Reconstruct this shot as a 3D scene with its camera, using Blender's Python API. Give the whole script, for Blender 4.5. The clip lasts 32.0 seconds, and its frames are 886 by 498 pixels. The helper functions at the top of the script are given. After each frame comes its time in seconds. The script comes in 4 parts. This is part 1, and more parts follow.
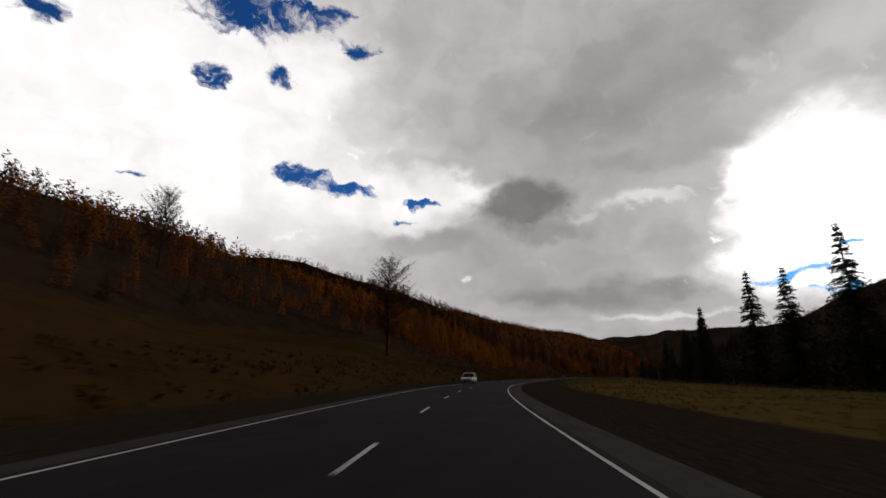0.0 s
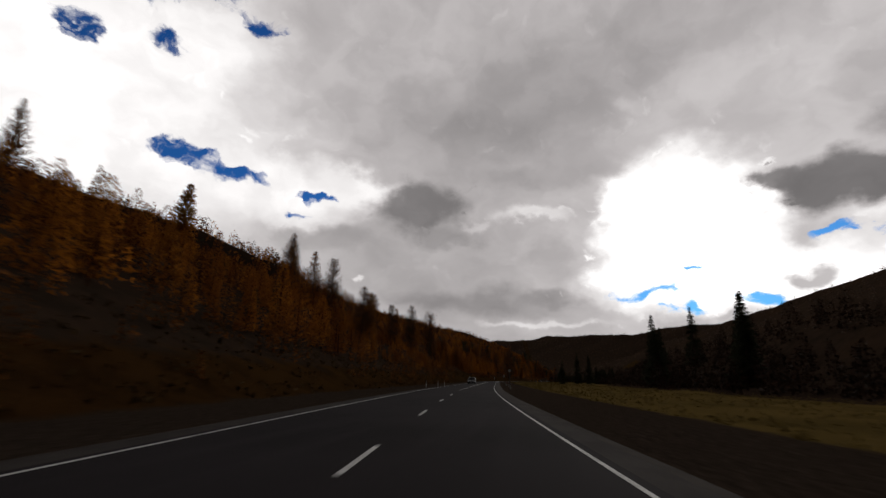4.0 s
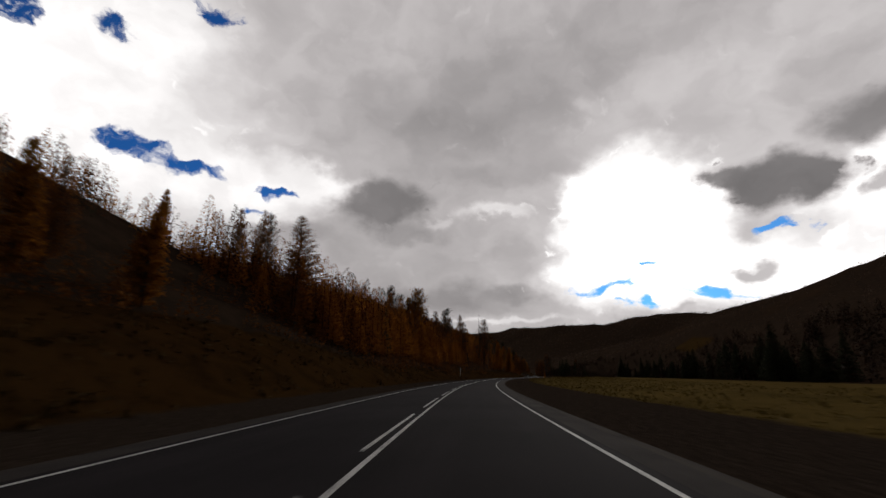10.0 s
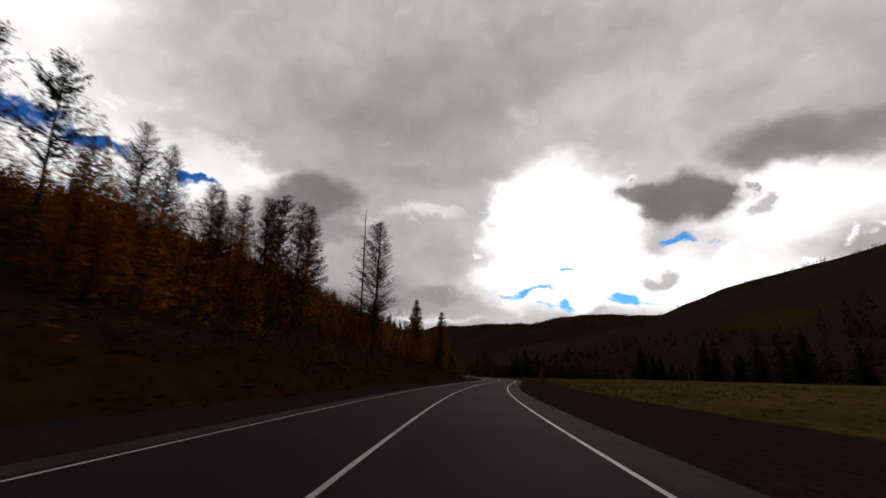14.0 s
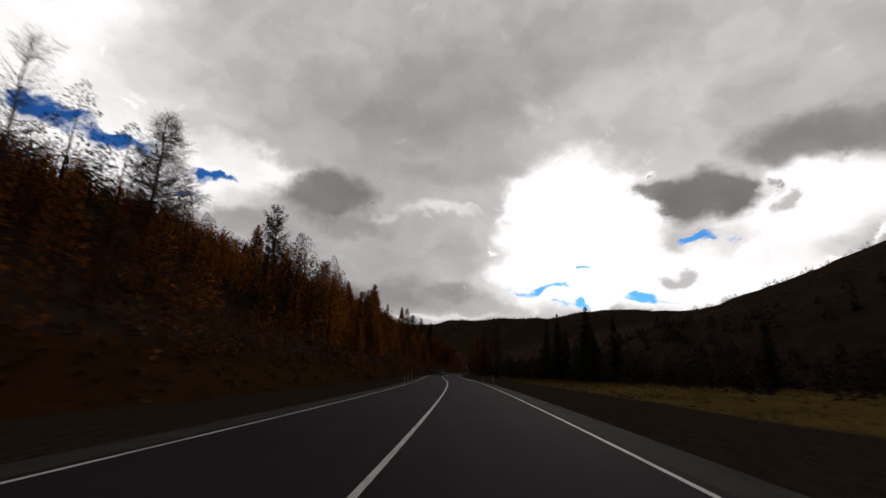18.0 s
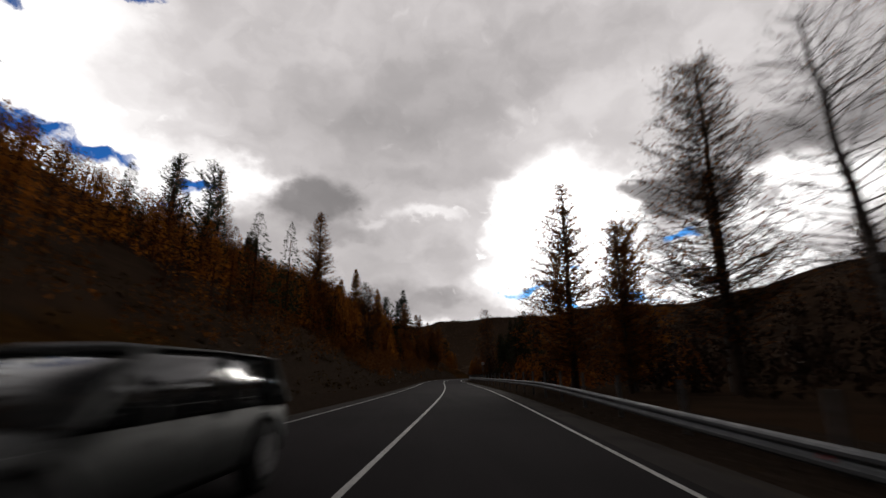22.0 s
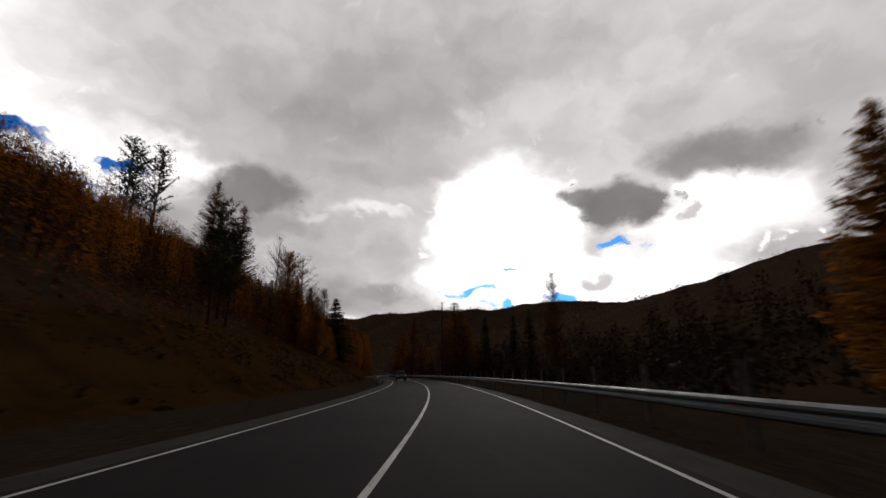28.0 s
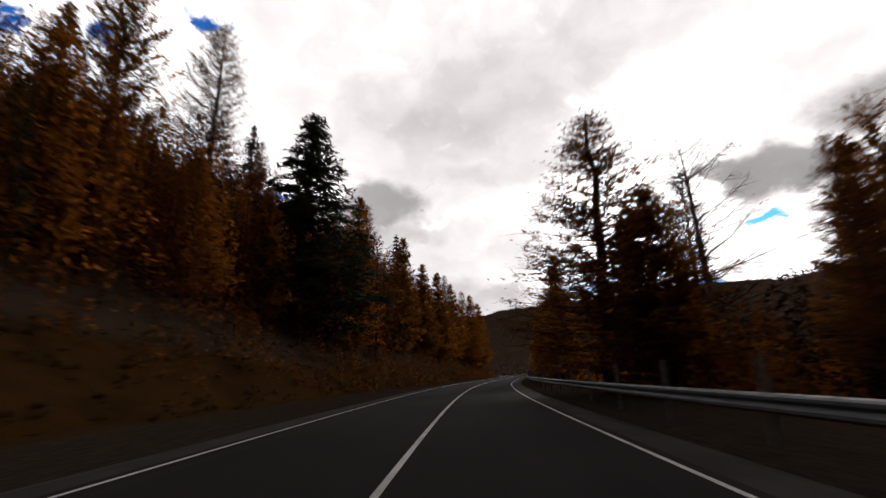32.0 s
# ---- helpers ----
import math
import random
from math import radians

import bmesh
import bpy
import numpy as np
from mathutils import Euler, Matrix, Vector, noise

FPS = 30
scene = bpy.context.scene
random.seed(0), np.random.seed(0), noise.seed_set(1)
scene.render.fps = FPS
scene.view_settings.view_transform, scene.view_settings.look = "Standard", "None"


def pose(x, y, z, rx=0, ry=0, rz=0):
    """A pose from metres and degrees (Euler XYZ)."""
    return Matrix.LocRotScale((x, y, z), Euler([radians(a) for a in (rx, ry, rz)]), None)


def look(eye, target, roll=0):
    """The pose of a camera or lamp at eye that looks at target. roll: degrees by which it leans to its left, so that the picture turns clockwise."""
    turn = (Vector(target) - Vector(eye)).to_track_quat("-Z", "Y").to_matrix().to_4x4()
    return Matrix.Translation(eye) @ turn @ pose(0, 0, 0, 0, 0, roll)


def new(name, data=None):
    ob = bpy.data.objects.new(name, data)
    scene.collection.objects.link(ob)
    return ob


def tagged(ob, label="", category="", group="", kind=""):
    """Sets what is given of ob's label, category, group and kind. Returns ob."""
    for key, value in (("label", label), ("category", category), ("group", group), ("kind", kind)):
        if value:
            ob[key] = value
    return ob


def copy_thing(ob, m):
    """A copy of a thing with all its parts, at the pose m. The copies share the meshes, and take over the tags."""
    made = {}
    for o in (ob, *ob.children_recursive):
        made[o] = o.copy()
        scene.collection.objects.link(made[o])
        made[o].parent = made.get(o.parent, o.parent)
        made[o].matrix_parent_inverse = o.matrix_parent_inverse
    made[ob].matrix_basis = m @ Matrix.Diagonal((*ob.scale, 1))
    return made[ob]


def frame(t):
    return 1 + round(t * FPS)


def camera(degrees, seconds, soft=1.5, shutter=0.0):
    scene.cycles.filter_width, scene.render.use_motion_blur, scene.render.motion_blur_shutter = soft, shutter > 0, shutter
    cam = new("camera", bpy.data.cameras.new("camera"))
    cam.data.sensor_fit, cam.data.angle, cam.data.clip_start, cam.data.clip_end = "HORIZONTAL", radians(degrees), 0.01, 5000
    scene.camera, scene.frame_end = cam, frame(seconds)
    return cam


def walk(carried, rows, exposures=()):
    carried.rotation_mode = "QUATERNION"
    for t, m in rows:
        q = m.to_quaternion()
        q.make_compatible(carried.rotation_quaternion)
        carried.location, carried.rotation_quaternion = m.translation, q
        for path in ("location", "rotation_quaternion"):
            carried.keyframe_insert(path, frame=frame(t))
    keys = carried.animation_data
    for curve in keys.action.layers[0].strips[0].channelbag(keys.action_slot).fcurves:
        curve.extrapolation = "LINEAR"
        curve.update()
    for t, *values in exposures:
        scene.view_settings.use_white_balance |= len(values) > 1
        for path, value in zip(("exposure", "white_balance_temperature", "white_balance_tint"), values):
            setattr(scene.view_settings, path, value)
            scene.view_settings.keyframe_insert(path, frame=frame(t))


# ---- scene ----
# ---- camera ----
cam = camera(88.0, 32.0, soft=1.45, shutter=0.3)
PATH = [
    (0.0, 1.49, 0.56, 1.144, 105.34, -0.43, 23.35),
    (0.5, -4.68, 17.94, 1.144, 105.37, -0.91, 21.64),
    (1.0, -10.12, 35.54, 1.144, 105.41, -1.39, 18.94),
    (1.5, -14.74, 53.35, 1.144, 105.49, -1.34, 15.00),
    (2.0, -18.36, 71.40, 1.144, 105.56, -1.28, 11.41),
    (2.5, -21.19, 89.63, 1.144, 105.69, -1.23, 9.83),
    (3.0, -23.57, 107.95, 1.144, 105.83, -1.18, 9.51),
    (3.5, -25.70, 126.33, 1.144, 105.77, -1.31, 9.60),
    (4.0, -27.84, 144.70, 1.144, 105.72, -1.44, 9.49),
    (4.5, -29.83, 163.07, 1.144, 105.66, -1.57, 8.77),
    (5.0, -31.51, 181.46, 1.144, 105.60, -1.70, 7.74),
    (5.5, -32.83, 199.88, 1.144, 105.55, -1.82, 6.74),
    (6.0, -33.81, 218.34, 1.144, 105.51, -1.61, 6.25),
    (6.5, -35.07, 236.79, 1.144, 105.41, -0.96, 6.29),
    (7.0, -36.31, 255.25, 1.144, 105.31, -0.30, 6.53),
    (7.5, -37.44, 273.71, 1.144, 105.44, 0.14, 6.13),
    (8.0, -38.52, 292.18, 1.144, 105.58, 0.58, 5.69),
    (8.5, -39.24, 310.67, 1.144, 105.52, 0.25, 5.51),
    (9.0, -39.97, 329.15, 1.144, 105.47, -0.08, 5.40),
    (9.5, -40.79, 347.64, 1.144, 105.41, -0.09, 5.41),
    (10.0, -41.55, 366.11, 1.144, 105.35, -0.11, 5.13),
    (10.5, -42.40, 384.57, 1.144, 105.38, 0.16, 4.65),
    (11.0, -42.94, 403.04, 1.144, 105.41, 0.44, 3.74),
    (11.5, -42.90, 421.52, 1.144, 105.37, 0.21, 2.04),
    (12.0, -42.39, 439.98, 1.144, 105.33, -0.02, 0.32),
    (12.5, -41.28, 458.43, 1.144, 105.20, 0.13, -0.96),
    (13.0, -39.83, 476.85, 1.144, 105.08, 0.27, -1.94),
    (13.5, -38.04, 495.24, 1.144, 105.20, -0.07, -2.85),
    (14.0, -35.91, 513.59, 1.144, 105.32, -0.40, -4.07),
    (14.5, -33.43, 531.87, 1.144, 105.28, -0.33, -5.21),
    (15.0, -30.26, 550.02, 1.144, 105.25, -0.26, -7.04),
    (15.5, -26.79, 568.14, 1.144, 105.28, -0.95, -10.20),
    (16.0, -22.32, 586.08, 1.144, 105.20, -0.93, -11.13),
    (16.5, -17.86, 604.05, 1.144, 105.11, -0.91, -10.31),
    (17.0, -13.92, 622.17, 1.144, 105.02, -0.89, -8.04),
    (17.5, -10.85, 640.48, 1.144, 104.94, -0.88, -5.13),
    (18.0, -8.76, 658.91, 1.144, 104.94, -1.07, -2.32),
    (18.5, -7.24, 677.37, 1.144, 105.11, -0.60, -1.07),
    (19.0, -6.05, 695.85, 1.144, 105.27, -0.13, -0.03),
    (19.5, -4.98, 714.34, 1.144, 105.33, -0.89, 0.82),
    (20.0, -4.26, 732.85, 1.144, 105.40, -1.64, 1.18),
    (20.5, -3.60, 751.33, 1.144, 105.33, -1.04, 0.86),
    (21.0, -2.66, 769.77, 1.144, 105.27, -0.44, -0.39),
    (21.5, -1.56, 788.19, 1.144, 105.37, 0.23, -2.10),
    (22.0, 0.01, 806.59, 1.144, 105.47, 0.91, -3.28),
    (22.5, 1.68, 825.02, 1.144, 105.41, 0.57, -2.34),
    (23.0, 3.05, 843.50, 1.144, 105.35, 0.23, -0.40),
    (23.5, 4.25, 861.98, 1.144, 105.35, -0.05, 0.40),
    (24.0, 5.23, 880.45, 1.144, 105.35, -0.33, 0.29),
    (24.5, 6.43, 898.90, 1.144, 104.91, -0.47, -0.55),
    (25.0, 8.08, 917.28, 1.144, 104.47, -0.62, -2.48),
    (25.5, 10.37, 935.58, 1.144, 104.83, -0.09, -3.74),
    (26.0, 13.70, 953.70, 1.144, 105.19, 0.43, -5.52),
    (26.5, 17.78, 971.70, 1.144, 105.71, 1.50, -12.58),
    (27.0, 22.98, 989.44, 1.144, 105.54, 1.11, -13.73),
    (27.5, 28.24, 1007.19, 1.144, 105.37, 0.72, -13.07),
    (28.0, 33.03, 1025.10, 1.144, 105.19, 0.33, -10.86),
    (28.5, 36.99, 1043.23, 1.144, 105.02, -0.07, -8.02),
    (29.0, 40.25, 1061.51, 1.144, 105.49, 0.12, -4.76),
    (29.5, 42.40, 1079.94, 1.144, 105.50, 0.22, -2.94),
    (30.0, 43.93, 1098.42, 1.144, 105.51, 0.32, -1.14),
    (30.5, 44.69, 1116.95, 1.144, 105.17, 0.27, 1.11),
    (31.0, 44.77, 1135.49, 1.144, 104.83, 0.21, 3.35),
    (31.5, 44.56, 1154.02, 1.144, 105.12, 0.89, 4.86),
    (32.0, 44.02, 1172.52, 1.144, 105.40, 1.55, 5.06),
]
# headings of the road in degrees clockwise from north, every 40 m from 60 m behind the start
HEADINGS = [-26.4, -24.2, -21.9, -19.5, -11.4, -6.0, -7.5, -5.2, -2.7, -3.2, -2.5, -2.9, -2.5, 0.5, 3.8, 5.3, 8.3, 15.4, 13.3, 5.1, 4.1, 0.2, 3.1, 7.4, 3.0, 2.6, 7.6, 16.7, 16.6, 8.9, 5.3, 0.6, -3.6, 1.5, 5.6, 6.3, 4.6, 1.6, -2.0, -5.6]
walk(cam, [(t, pose(x, y, z, rx, ry, rz)) for t, x, y, z, rx, ry, rz in PATH],
     exposures=[(0, 0), (10, 0.05), (19, 0.08), (20, 0.05), (22, 0.35), (24, 0.42), (25, 0.70), (26.5, 0.88), (28.5, 0.2), (29.2, 0.2), (30, 0.4), (31, 0.70), (32, 1.15)])

# ---- world and light ----
SUN_AZ, SUN_EL = 21.0, 17.0          # degrees clockwise from north, degrees up


class Nodes:
    """Small helper that wires shader nodes."""

    def __init__(self, tree):
        self.tree = tree
        tree.nodes.clear()

    def add(self, kind, values=(), **settings):
        n = self.tree.nodes.new(kind)
        for k, v in settings.items():
            setattr(n, k, v)
        for k, v in (values.items() if isinstance(values, dict) else enumerate(values)):
            if v is None:
                continue
            if isinstance(v, bpy.types.NodeSocket):
                self.tree.links.new(v, n.inputs[k])
            else:
                n.inputs[k].default_value = v
        return n

    def math(self, op, a, b=0.0, clamp=False):
        return self.add("ShaderNodeMath", (a, b), operation=op, use_clamp=clamp).outputs[0]

    def vec(self, op, a, b=(0, 0, 0)):
        n = self.add("ShaderNodeVectorMath", (a, b), operation=op)
        return n.outputs["Value"] if op in ("DOT_PRODUCT", "LENGTH") else n.outputs[0]

    def mix(self, f, a, b, mode="MIX"):
        n = self.add("ShaderNodeMix", data_type="RGBA", blend_type=mode)
        for k, v in ((0, f), (6, a), (7, b)):
            if isinstance(v, bpy.types.NodeSocket):
                self.tree.links.new(v, n.inputs[k])
            else:
                n.inputs[k].default_value = v if k == 0 else (*v[:3], 1)
        return n.outputs[2]

    def noise(self, vector, scale, detail=4.0, rough=0.55, out="Fac"):
        n = self.add("ShaderNodeTexNoise", {"Scale": scale, "Detail": detail, "Roughness": rough})
        if vector is not None:
            self.tree.links.new(vector, n.inputs["Vector"])
        return n.outputs[out]

    def ramp(self, f, lo, hi, a=0.0, b=1.0):
        return self.add("ShaderNodeMapRange", (f, lo, hi, a, b), interpolation_type="SMOOTHSTEP").outputs[0]


world = bpy.data.worlds.new("sky")
scene.world = world
world.use_nodes = True
w = Nodes(world.node_tree)
direction = w.add("ShaderNodeTexCoord").outputs["Generated"]
sep = w.add("ShaderNodeSeparateXYZ", (direction,))
DEG = 180 / math.pi
azim = w.math("MULTIPLY", w.math("ARCTAN2", sep.outputs[0], sep.outputs[1]), DEG)
elev = w.math("MULTIPLY", w.math("ARCSINE", sep.outputs[2]), DEG)
where = w.add("ShaderNodeCombineXYZ", (azim, elev, 0.0)).outputs[0]
# the cloud deck, drawn flat over the land and so closing up towards the horizon
deck_z = w.math("ADD", w.math("MAXIMUM", sep.outputs[2], 0.0), 0.16)
deck = w.vec("DIVIDE", direction, w.add("ShaderNodeCombineXYZ", (deck_z, deck_z, 1.0)).outputs[0])
deck = w.vec("MULTIPLY", deck, (1.0, 1.0, 0.3))
billow = w.noise(deck, 1.3, 3.0, 0.45)
fine = w.noise(w.vec("MULTIPLY", where, (1.0, 1.6, 1.0)), 0.24, 5.0, 0.58)
warp_a = w.vec("SUBTRACT", w.noise(w.vec("MULTIPLY", where, (1.0, 1.3, 1.0)), 0.15, 6.0, 0.54, "Color"), (0.5, 0.5, 0.5))
warped = w.vec("ADD", where, w.vec("MULTIPLY", warp_a, (11.0, 6.5, 0.0)))
# round cloud heads along the edges of the masses
cells = w.add("ShaderNodeTexVoronoi", {"Scale": 0.30, "Smoothness": 0.35, "Detail": 2.0, "Roughness": 0.55, "Vector": w.vec("MULTIPLY", warped, (1.0, 1.35, 1.0))}, feature="SMOOTH_F1").outputs["Distance"]
heads = w.math("SUBTRACT", w.ramp(cells, 0.1, 0.75), 0.62)
sky_blue = w.add("ShaderNodeTexSky", sky_type="NISHITA", sun_disc=False, sun_elevation=radians(SUN_EL),
                 sun_rotation=radians(SUN_AZ), air_density=1.0, dust_density=0.3, ozone_density=3.0).outputs[0]
blue = w.vec("MULTIPLY", sky_blue, (0.012, 0.040, 0.080))

# cloud shade over the whole dome, then the single masses: azimuth, elevation, half widths, brightness, hardness, strength
shade = w.math("ADD", w.math("MULTIPLY", billow, 0.30), 0.34)


def mass(f, az, el, wa, we, value, hard=1.0, gain=1.0, lumpy=1.0):
    """Pulls the cloud shade towards a brightness inside one soft-edged mass."""
    d = w.vec("MULTIPLY", w.vec("SUBTRACT", warped, (az, el, 0)), (1 / wa, 1 / we, 0))
    r = w.math("ADD", w.vec("LENGTH", d), w.math("MULTIPLY", heads, lumpy * min(0.8, 1.9 / we)))
    m = w.ramp(r, 1.0 + 0.62 / hard, 1.0 - 0.62 / hard, 0.0, gain)
    return w.math("ADD", f, w.math("MULTIPLY", m, w.math("SUBTRACT", value, f)))


CLOUDS = [
    # white cumulus over the hillside
    (-68, 27, 36, 19, 1.10, 1.2, 0.95), (-31, 21.5, 17, 3.6, 1.05, 1.4, 0.9), (-40, 35, 8, 4.5, 1.0, 1.6, 0.85),
    # the wide grey deck overhead, its dark belly, paler left shoulder and right flank
    (3, 40.5, 37, 17.5, 0.49, 2.2, 0.97), (0, 30, 15, 5.0, 0.30, 0.7, 0.9, 0.4), (12, 36.5, 16, 4.2, 0.33, 0.7, 0.7, 0.4), (-22, 38, 9, 5, 0.52, 0.8, 0.7),
    (-6, 43, 12, 3.5, 0.50, 0.8, 0.6), (30, 29, 11, 7, 0.56, 0.8, 0.6), (-14, 27.5, 8, 2.6, 0.44, 1.0, 0.6), (14.5, 31.6, 2.4, 0.9, 0.55, 0.9, 0.8), (6, 24.2, 12, 1.6, 0.28, 1.0, 0.7),
    (39, 29.3, 5, 1.7, 0.30, 1.3, 0.75), (36.5, 27.3, 3, 1.3, 0.33, 1.3, 0.6),
    # paler clouds below it, with bright rims
    (-8, 14.5, 23, 6.2, 0.43, 1.3, 0.9), (-20, 22.8, 9, 1.3, 1.0, 1.3, 0.85), (-27, 18.6, 6, 1.6, 0.92, 1.2, 0.7), (2, 19.6, 6, 1.1, 0.80, 1.4, 0.8), (-5.5, 18.9, 2.2, 0.8, 0.70, 1.4, 0.7),
    (8, 17.2, 4.5, 2.4, 0.50, 1.2, 0.8), (-24, 16.0, 8, 1.9, 0.37, 1.4, 0.8), (-13.3, 20.9, 7.2, 3.7, 0.20, 2.0, 0.95), (-9.5, 17.4, 4.6, 1.6, 0.29, 1.4, 0.8), (3.5, 15.2, 4, 1.4, 0.36, 1.2, 0.7),
    (-20.5, 12.4, 1.0, 0.4, 0.85, 1.5, 0.8), (-5, 9.0, 15, 2.3, 0.26, 1.2, 0.85), (3.8, 9.9, 4.6, 1.5, 0.21, 1.7, 0.9), (2, 6.4, 9, 0.6, 0.8, 1.4, 0.8),
    # the sun behind thin cloud, and the bright field under and beside it
    (20, 16, 15, 12, 0.75, 0.6, 0.6, 0.4), (27, 10.5, 19, 3.6, 1.45, 1.2, 0.95), (19.5, 16.8, 7.4, 7.4, 2.3, 1.0, 1.0), (15, 20.5, 4.5, 3.2, 1.8, 1.1, 0.8), (13, 12.4, 5, 3.0, 1.5, 1.5, 0.85), (42, 17.0, 10, 4.6, 1.35, 1.6, 0.9),
    # dark clouds before it
    (10.5, 7.7, 4.5, 0.8, 0.55, 1.5, 0.7), (33.0, 18.9, 6.7, 3.5, 0.19, 2.4, 1.0, 1.1), (28.3, 20.4, 2.8, 1.8, 0.20, 2.4, 0.9), (30.6, 14.4, 2.3, 1.4, 0.55, 1.4, 0.8), (29.5, 11.3, 2.8, 1.3, 0.40, 1.7, 0.85), (40.8, 17.2, 1.5, 1.2, 0.45, 1.6, 0.8),
    (45, 22.8, 9.0, 3.6, 0.25, 1.8, 0.97), (43, 32, 9, 5, 0.60, 0.8, 0.7, 0.4), (22.5, 6.6, 2.2, 0.5, 0.5, 1.4, 0.7),
]
for c in CLOUDS:
    shade = mass(shade, *c)
GAPS = [(-51, 39.0, 8.5, 3.3), (-53.5, 32.4, 1.8, 1.6), (-45.0, 33.9, 3.0, 1.1), (-36.3, 38.2, 3.4, 1.4), (-42, 41, 5, 1.6), (-41.6, 22.9, 4.8, 1.5), (-35.2, 22.2, 3.6, 1.0), (-27.5, 19.5, 2.2, 0.55), (-27.0, 21.4, 2.2, 0.5),
        (-60, 19.6, 3.5, 0.5), (-71, 32, 3, 2.0), (13.8, 10.2, 4.6, 0.75), (18.3, 8.1, 1.6, 1.4), (26, 8.6, 3.8, 1.1), (19.5, 11.5, 1.6, 0.6), (33.0, 14.2, 2.1, 0.8)]
gap = 0.0
for az, el, wa, we in GAPS:
    gap = mass(gap, az, el, wa, we, 1.0, 0.75, 1.0, 0.4)
shreds = w.noise(w.vec("MULTIPLY", warped, (0.8, 1.5, 1.0)), 0.42, 5.0, 0.6)
gap = w.ramp(w.math("ADD", gap, w.math("MULTIPLY", w.math("SUBTRACT", shreds, 0.5), 1.5)), 0.50, 0.95)
gap = w.math("MULTIPLY", gap, w.ramp(fine, 0.20, 0.42))
# soft lumps of cloud within the masses
lumps = w.noise(w.vec("MULTIPLY", where, (1.0, 1.45, 1.0)), 0.10, 2.5, 0.42)
puffs = w.noise(w.vec("MULTIPLY", warped, (1.0, 1.5, 1.0)), 0.16, 4.0, 0.48)
shade = w.math("MULTIPLY", shade, w.ramp(lumps, 0.28, 0.72, 0.94, 1.06))
shade = w.math("MULTIPLY", shade, w.ramp(puffs, 0.32, 0.68, 0.92, 1.07))
shade = w.math("MULTIPLY", shade, w.math("SUBTRACT", 1.0, w.math("MULTIPLY", heads, 0.12)))
# unseen sky overhead and behind, dimmed only to keep light off the land
unseen_dim = w.math("MAXIMUM", w.ramp(elev, 43.0, 58.0), w.ramp(w.math("ABSOLUTE", azim), 75.0, 120.0))
shade = w.math("MULTIPLY", shade, w.math("SUBTRACT", 1.0, w.math("MULTIPLY", unseen_dim, 0.90)))
tint = w.mix(w.ramp(shade, 0.35, 1.0), (1.0, 0.94, 0.94), (1.0, 0.972, 0.965))
cloud_colour = w.mix(1.0, tint, w.add("ShaderNodeCombineColor", (shade, shade, shade)).outputs[0], "MULTIPLY")
colour = w.mix(gap, cloud_colour, blue)
# dim land below the horizon
colour = w.mix(w.ramp(elev, -1.0, 0.5), (0.03, 0.025, 0.02), colour)
w.add("ShaderNodeOutputWorld", (w.add("ShaderNodeBackground", (colour, 1.0)).outputs[0],))

sun_data = bpy.data.lights.new("sun", "SUN")
sun_data.energy, sun_data.angle, sun_data.color = 0.5, radians(14), (1.0, 0.95, 0.88)
sun = new("sun", sun_data)
a, e = radians(SUN_AZ), radians(SUN_EL)
sun.matrix_world = look((0, 0, 300), (-math.sin(a) * math.cos(e) * 300, -math.cos(a) * math.cos(e) * 300, 300 - 300 * math.sin(e)))

# ---- materials ----
def material(name, build):
    m = bpy.data.materials.new(name)
    m.use_nodes = True
    n = Nodes(m.node_tree)
    out = build(n)
    n.add("ShaderNodeOutputMaterial", (out,))
    return m


def surface(n, colour, rough=0.8, bump=None, strength=0.3, distance=0.02, metal=0.0, spec=0.3, through_light=0.0):
    b = n.add("ShaderNodeBsdfPrincipled", {"Base Color": colour if isinstance(colour, bpy.types.NodeSocket) else (*colour[:3], 1),
              "Roughness": rough, "Metallic": metal, "Specular IOR Level": spec})
    if bump is not None:
        n.tree.links.new(n.add("ShaderNodeBump", {"Strength": strength, "Distance": distance, "Height": bump}).outputs[0], b.inputs["Normal"])
    if through_light:
        t = n.add("ShaderNodeBsdfTranslucent")
        if isinstance(colour, bpy.types.NodeSocket):
            n.tree.links.new(colour, t.inputs[0])
        else:
            t.inputs[0].default_value = (*colour[:3], 1)
        return n.add("ShaderNodeMixShader", (through_light, b.outputs[0], t.outputs[0])).outputs[0]
    return b.outputs[0]


def place(n):
    return n.add("ShaderNodeNewGeometry").outputs["Position"]


def asphalt(n):
    p = place(n)
    big = n.noise(p, 0.15, 5)
    streak = n.noise(n.vec("MULTIPLY", p, (1.0, 0.05, 1.0)), 1.2, 5)
    grit = n.noise(p, 60, 3)
    c = n.mix(n.ramp(big, 0.3, 0.7), (0.0150, 0.0124, 0.0132), (0.0230, 0.0192, 0.0204))
    c = n.mix(n.ramp(streak, 0.45, 0.75, 0, 0.5), c, (0.031, 0.0262, 0.0275))
    c = n.mix(n.ramp(grit, 0.5, 0.75, 0, 0.35), c, (0.066, 0.060, 0.058))
    return surface(n, c, 0.9, grit, 0.35, 0.01, spec=0.02)


def gravel(n):
    p = place(n)
    c = n.mix(n.ramp(n.noise(p, 0.5, 6), 0.3, 0.7), (0.030, 0.025, 0.021), (0.058, 0.048, 0.039))
    s = n.noise(p, 22, 3)
    c = n.mix(n.ramp(s, 0.55, 0.8, 0, 0.5), c, (0.11, 0.095, 0.08))
    return surface(n, c, 0.95, s, 0.6, 0.03, spec=0.02)


